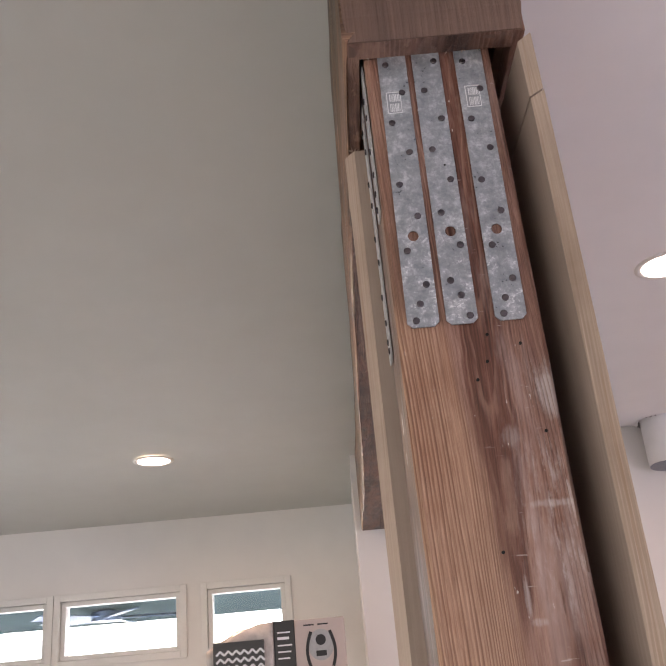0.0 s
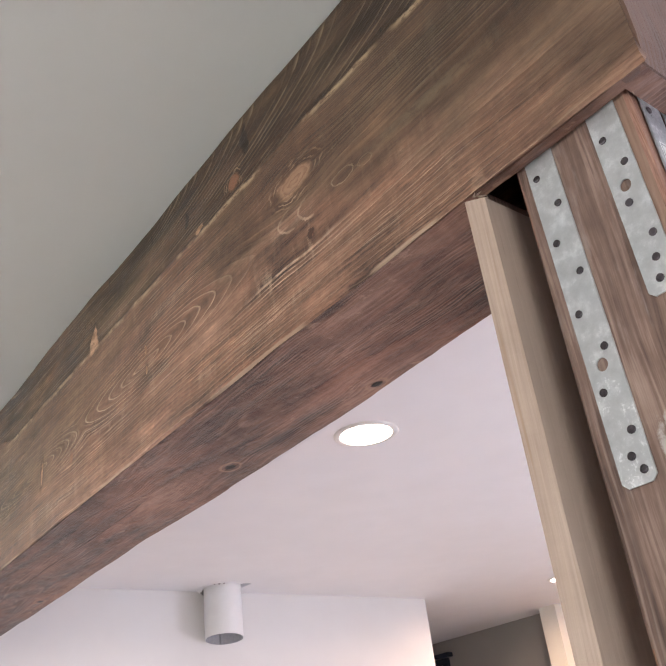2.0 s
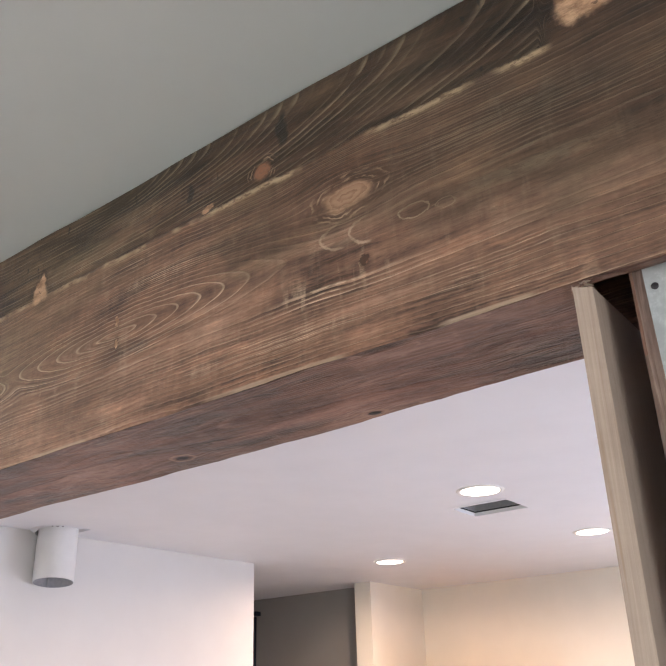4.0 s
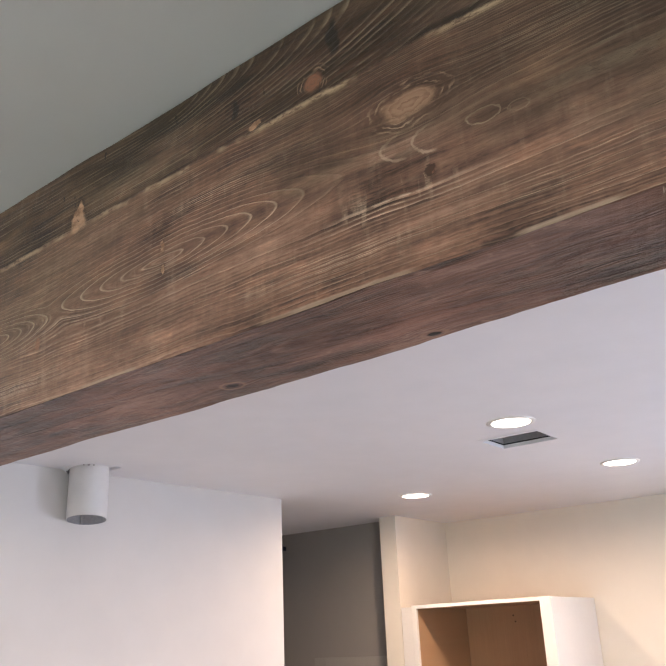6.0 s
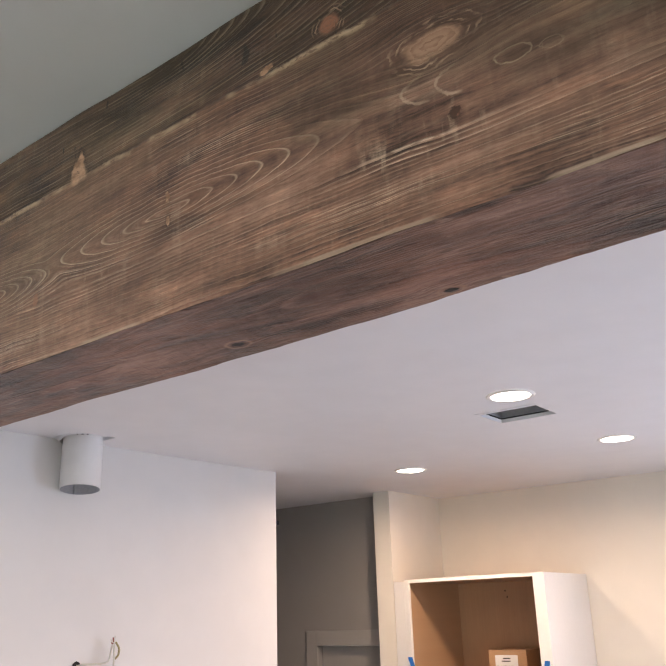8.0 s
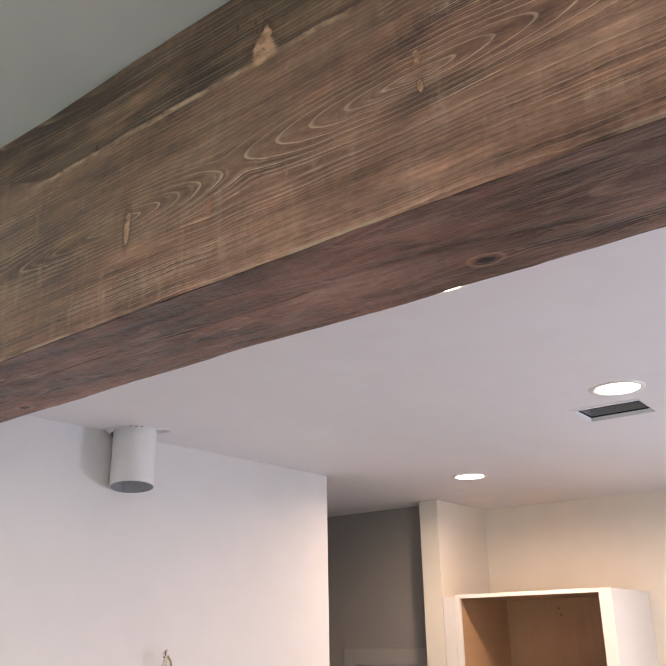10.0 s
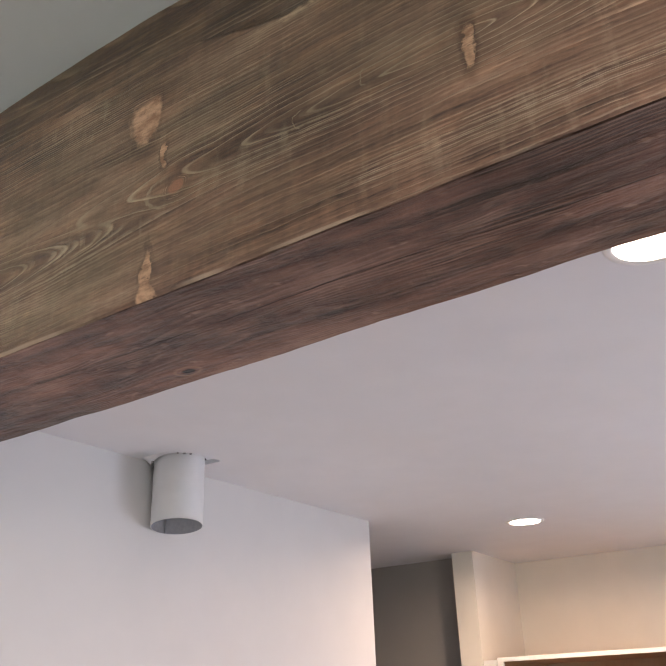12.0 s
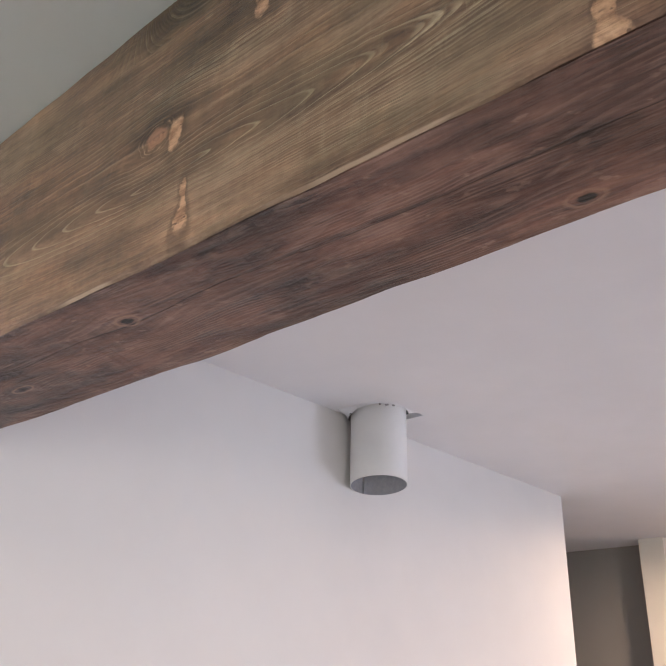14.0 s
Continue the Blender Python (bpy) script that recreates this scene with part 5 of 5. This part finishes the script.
flap = thing("torn_drywall", (PIPE_X - 0.1, PIPE_Y, CEIL), "torn sagging plasterboard edge round the duct", "drywall")
bm = bmesh.new()
n = 44
hx0, hx1, hy0, hy1 = PIPE_X - 0.1045, PIPE_X + 0.1025, PIPE_Y - 0.0995, 4.0595
outer, torn, inner = [], [], []
for k in range(n + 1):
    a = radians(118 + 186 * k / n)
    d = Vector((math.cos(a), math.sin(a)))
    reach = min((hx0 - PIPE_X) / d.x if d.x < -0.01 else 9, (hx1 - PIPE_X) / d.x if d.x > 0.01 else 9, (hy0 - PIPE_Y) / d.y if d.y < -0.01 else 9, (hy1 - PIPE_Y) / d.y if d.y > 0.01 else 9)
    jag = 0.0022 * noise.noise(Vector((k * 0.8, 1.0, 3.0))) + 0.0020 * noise.noise(Vector((k * 2.9, 4.0, 3.0)))
    r = min(reach - 0.0008, PIPE_R + 0.007 + 0.006 * math.sin(math.pi * k / n) + jag)
    sag = 0.003 + 0.020 * max(0.0, math.cos(math.pi * (k / n - 0.05))) ** 2
    outer.append((PIPE_X + reach * d.x, PIPE_Y + reach * d.y, CEIL + 0.0005))
    torn.append((PIPE_X + r * d.x, PIPE_Y + r * d.y, CEIL - sag))
    inner.append((PIPE_X + (PIPE_R + 0.002) * d.x, PIPE_Y + (PIPE_R + 0.002) * d.y, CEIL - sag + 0.016))


def skin(edges, thick):
    """A thin curved sheet through rows of points."""
    bm = bmesh.new()
    rows = [[bm.verts.new((x, y, z + h)) for x, y, z in e] for e, h in edges] + [[bm.verts.new((x, y, z + h + thick)) for x, y, z in e] for e, h in reversed(edges)]
    for i in range(len(rows)):
        for k in range(n):
            bm.faces.new((rows[i][k], rows[i][k + 1], rows[(i + 1) % len(rows)][k + 1], rows[(i + 1) % len(rows)][k]))
    return bm


part("flap", skin(((outer, 0.0), (torn, 0.0)), 0.004), CEIL_WHITE, flap)
part("torn_edge", skin(((torn, 0.0002), (inner, 0.0)), 0.003), BOARD_PAPER, flap, "rough grey torn plasterboard edge")
for k, size in ((27, 0.005), (30, 0.0035), (24, 0.003), (9, 0.004)):
    x, y, z = torn[k]
    bm = bmesh.new()
    box(bm, -size, size, -0.003, 0.003, -0.002, 0.002, Matrix.Translation((x, y, z - 0.001)) @ Matrix.Rotation(0.3 * k, 4, "Z") @ Matrix.Rotation(0.4, 4, "X"))
    part("torn_paper", bm, BOARD_PAPER, flap)

# ---- open ceiling register ----
vent = thing("ceiling_vent", ((VENT[0] + VENT[1]) / 2, (VENT[2] + VENT[3]) / 2, CEIL), "open square air vent hole with bare metal duct boot", "vent")
x0, x1, y0, y1 = VENT


def sleeve_box(z0, z1, inset, lid):
    """Four thin metal sides round the hole, closed above if lid."""
    bm = bmesh.new()
    a0, a1, b0, b1 = x0 + inset, x1 - inset, y0 + inset, y1 - inset
    box(bm, a0, a0 + 0.002, b0, b1, z0, z1)
    box(bm, a1 - 0.002, a1, b0, b1, z0, z1)
    box(bm, a0 + 0.0025, a1 - 0.0025, b0, b0 + 0.002, z0, z1)
    box(bm, a0 + 0.0025, a1 - 0.0025, b1 - 0.002, b1, z0, z1)
    if lid:
        box(bm, a0, a1, b0, b1, z1 + 0.001, z1 + 0.003)
    return bm


part("collar", sleeve_box(CEIL + 0.021, CEIL + 0.050, 0.003, False), BOOT, vent, "dull bare metal collar")
part("boot", sleeve_box(CEIL + 0.051, CEIL + 0.17, 0.010, True), BOOT_DARK, vent, "dark upper part of the duct boot")
bm = bmesh.new()
box(bm, x0 - 0.012, x0 + 0.012, y0 - 0.008, y1 + 0.004, CEIL - 0.0025, CEIL - 0.0005)
part("torn_tape", bm, CEIL_WHITE, vent, "white paper edge beside the hole")

# ---- cables from the wall ----
hole = (1.657, 4.065, 1.778)
wires = thing("wall_cables", hole, "loose white and olive cables hanging from a hole in the wall", "cable")
bm = bmesh.new()
disc(bm, (hole[0], 4.0645, hole[2]), 0.020, -0.0015, (0, 1, 0), 14)
for v in bm.verts:
    v.co.x += 0.004 * noise.noise(v.co * 90)
    v.co.z += 0.004 * noise.noise(v.co * 70 + Vector((5, 0, 0)))
part("hole", bm, BLACK_VOID, wires, "ragged dark hole")


def bend(points, n=24):
    """A smooth line through points."""
    out = []
    ps = [Vector(p) for p in points]
    ps = [2 * ps[0] - ps[1], *ps, 2 * ps[-1] - ps[-2]]
    for a, b, c, d in zip(ps, ps[1:], ps[2:], ps[3:]):
        for i in range(n):
            t = i / n
            out.append(0.5 * (2 * b + (c - a) * t + (2 * a - 5 * b + 4 * c - d) * t * t + (3 * b - a - 3 * c + d) * t ** 3))
    return out + [ps[-2]]


for name, mat, pts, r in (
    ("cable", CABLE_WHITE, ((1.654, 4.070, 1.779), (1.692, 4.035, 1.784), (1.752, 4.015, 1.785), (1.780, 4.005, 1.795), (1.787, 4.000, 1.835), (1.797, 4.000, 1.870)), 0.0042),
    ("cable", CABLE_WHITE, ((1.807, 4.005, 1.773), (1.804, 4.000, 1.795), (1.802, 3.998, 1.845), (1.800, 4.000, 1.877)), 0.0045),
    ("cable", CABLE_YELLOW, ((1.810, 4.010, 1.795), (1.830, 4.005, 1.815), (1.828, 4.000, 1.845), (1.810, 4.000, 1.869)), 0.0045),
):
    bm = bmesh.new()
    tube(bm, bend(pts, 8), r, 8)
    part(name, bm, mat, wires, smooth=True)
for k, (dx, dz) in enumerate(((-0.022, 0.018), (-0.010, 0.026), (0.002, 0.032), (-0.018, 0.004))):
    bm = bmesh.new()
    tube(bm, [(1.798, 4.000, 1.863), (1.798 + dx * 0.6, 3.996, 1.863 + dz * 0.7), (1.798 + dx, 3.992, 1.863 + dz)], 0.0028, 6)
    part("wire_end", bm, COPPER if k % 2 else CABLE_WHITE, wires)

# ---- tall cabinet ----
CX0, CX1, CY0, CY1, CTOP = 4.03, 4.686, 2.945, 3.994, 2.156
cab = thing("tall_cabinet", (4.36, 3.47, FLOOR), "tall white doorless cabinet with wood-coloured inside", "cabinet")
box_part("side_panel", (CX0 + 0.02, CX1, CY0, CY0 + 0.018, FLOOR, CTOP - 0.002), CAB_WHITE, cab)
box_part("filler", (CX0 + 0.003, CX0 + 0.02, 3.914, CY1, FLOOR, CTOP - 0.01), CAB_WHITE, cab)
box_part("stile", (CX0, CX0 + 0.02, CY0, 3.017, FLOOR, CTOP), CAB_WHITE, cab)
box_part("stile", (CX0, CX0 + 0.02, 3.877, 3.912, FLOOR, CTOP), CAB_WHITE, cab)
box_part("top_rail", (CX0, CX0 + 0.02, 3.0175, 3.8765, 2.134, CTOP), CAB_WHITE, cab)
box_part("side_lining", (CX0 + 0.021, CX1 - 0.012, 3.878, 3.893, FLOOR, CTOP - 0.004), CAB_WOOD, cab, "wood-coloured lining")
box_part("side_lining", (CX0 + 0.021, CX1 - 0.012, 3.0, 3.015, FLOOR, CTOP - 0.004), CAB_WOOD, cab, "wood-coloured lining")
box_part("back_lining", (CX1 - 0.010, CX1 - 0.004, 3.0, 3.893, FLOOR, CTOP - 0.004), CAB_WOOD, cab, "wood-coloured back")
box_part("top_panel", (CX0 + 0.021, CX1 - 0.004, CY0 + 0.02, 3.893, CTOP - 0.02, CTOP - 0.003), CAB_WOOD, cab)
box_part("shelf", (CX0 + 0.03, CX1 - 0.012, 3.016, 3.877, 1.40, 1.42), CAB_WOOD, cab)
for k, z in enumerate((2.075, 2.035)):
    bm = bmesh.new()
    disc(bm, (CX1 - 0.0105, 3.52 - 0.012 * k, z), 0.005, -0.002, (1, 0, 0), 10)
    part("screw_hole", bm, BLACK_VOID, cab)


def carton(dims, label, note):
    top = thing("cardboard_box", (dims[0], dims[2], dims[4]), label, "box", "boxes in the cabinet")
    box_part("carton", dims, CARDBOARD, top, bevel=0.003)
    if note:
        box_part("paper_label", (dims[0] - 0.001, dims[0] - 0.0002, dims[3] - 0.20, dims[3] - 0.045, dims[4] + 0.02, dims[5] - 0.03), LABEL_WHITE, top, "white paper label", 0)
        bm = bmesh.new()
        for k in range(2):
            box(bm, dims[0] - 0.0016, dims[0] - 0.0012, dims[3] - 0.15, dims[3] - 0.09 - 0.01 * k, dims[4] + 0.045 + 0.016 * k, dims[4] + 0.051 + 0.016 * k)
        part("print", bm, INK, top)
    return top


carton((4.20, 4.66, 3.06, 3.60, 1.421, 1.60), "brown cardboard box on the cabinet shelf", False)
carton((4.36, 4.60, 3.26, 3.52, 1.601, 1.715), "small brown cardboard box with a white paper label", True)


def tape(x, y, z, dy, label):
    ob = box_part("painters_tape", (x - 0.0012, x - 0.0004, y - 0.016, y + 0.016, z - 0.10, z), TAPE_BLUE, None, "", 0)
    for v in ob.data.vertices:
        v.co.y += dy * (v.co.z - z) / 0.1
        v.co.x -= 0.006 * max(0.0, (v.co.z - z + 0.03) / 0.03)
    return tagged(ob, label, "tape", "blue tape on the cabinet")


tape(CX0, 3.893, 1.690, 0.03, "strip of blue painter's tape on the cabinet stile")
tape(CX0, 2.975, 1.672, -0.02, "strip of blue painter's tape on the cabinet stile")

# ---- wrapped goods on a steel shelf near the wall's end ----
rack = thing("storage_rack", (-0.30, 3.90, FLOOR), "grey steel storage rack standing by the wall's end", "rack")
for x in (-0.66, -0.04):
    for y in (3.74, 3.96):
        box_part("upright", (x - 0.015, x + 0.015, y - 0.015, y + 0.015, FLOOR, 1.695), SHELF_GREY, rack)
box_part("shelf", (-0.68, -0.02, 3.72, 3.98, 1.70, 1.715), SHELF_GREY, rack)
pack = thing("boxed_appliance", (-0.20, 3.86, 1.716), "black and white printed box under clear plastic film", "box")
box_part("carton", (-0.275, -0.060, 3.80, 3.96, 1.716, 1.952), PACK_WHITE, pack, bevel=0.004)
box_part("dark_panel", (-0.365, -0.2755, 3.80, 3.96, 1.716, 1.955), PACK_BLACK, pack, bevel=0.003)
bm = bmesh.new()
for k in range(5):
    box(bm, -0.350, -0.300 + 0.006 * (k % 3), 3.7985, 3.7995, 1.80 + 0.026 * k, 1.806 + 0.026 * k + (0.005 if k == 3 else 0))
part("print", bm, LABEL_WHITE, pack)
bm = bmesh.new()
for k in range(2):
    box(bm, -0.235 + 0.06 * k, -0.19 + 0.06 * k, 3.7985, 3.7995, 1.925, 1.931)
part("print", bm, INK, pack)
bm = bmesh.new()
disc(bm, (-0.165, 3.7995, 1.845), 0.055, -0.002, (0, 1, 0), 28)
for v in bm.verts:
    v.co.z = 1.845 + (v.co.z - 1.845) * 1.15
part("picture", bm, BOOT, pack, "grey printed picture of a round device")
bm = bmesh.new()
disc(bm, (-0.165, 3.797, 1.865), 0.022, -0.001, (0, 1, 0), 20)
part("picture_centre", bm, INK, pack)
bm = bmesh.new()
for sgn in (1, -1):
    pts = [Vector((-0.165 + sgn * (0.040 + 0.020 * math.sin(k * 0.35)), 3.7968, 1.90 - 0.018 * k)) for k in range(9)]
    tube(bm, pts, 0.0065, 8)
for v in bm.verts:
    v.co.y = 3.7968 + (v.co.y - 3.7968) * 0.12
part("picture_side", bm, INK, pack)
box_part("picture_display", (-0.187, -0.143, 3.7965, 3.7972, 1.800, 1.822), INK, pack, bevel=0)
film = thing("wrapped_bundle", (-0.50, 3.86, 1.716), "patterned bundle in crinkled clear plastic wrap", "package")
bm = bmesh.new()
sections = []
for x in frange(-0.655, -0.368, 14):
    s = (x + 0.655) / 0.287
    top = 1.80 + 0.155 * math.sin(min(1.0, 0.25 + s * 0.8) * math.pi / 2)
    ring = []
    for k in range(16):
        a = k * math.tau / 16
        y = 3.87 + 0.085 * max(-1, min(1, 1.3 * math.cos(a)))
        z = 1.716 + (top - 1.716) * (0.5 + 0.5 * max(-1, min(1, 1.3 * math.sin(a))))
        j = 0.010 * noise.noise(Vector((x * 18, a * 2, 1)))
        ring.append((x, y + j, z + j if math.sin(a) > -0.5 else 1.716))
    sections.append(ring)
loft(bm, sections)
part("film", bm, FILM, film, "crinkled clear film", smooth=True)
box_part("printed_panel", (-0.622, -0.405, 3.762, 3.768, 1.722, 1.885), PACK_BLACK, film, "dark printed card", bevel=0.001)
bm = bmesh.new()
for row in range(4):
    for i in range(6):
        for sgn in (1, -1):
            m = Matrix.Translation((-0.600 + 0.034 * i + 0.0085 * (1 + sgn), 3.7612, 1.752 + 0.030 * row)) @ Matrix.Rotation(sgn * 0.75, 4, "Y")
            box(bm, -0.0125, 0.0125, -0.0006, 0.0006, -0.0045, 0.0045, m)
part("pattern", bm, LABEL_WHITE, film, "pale zigzag print")
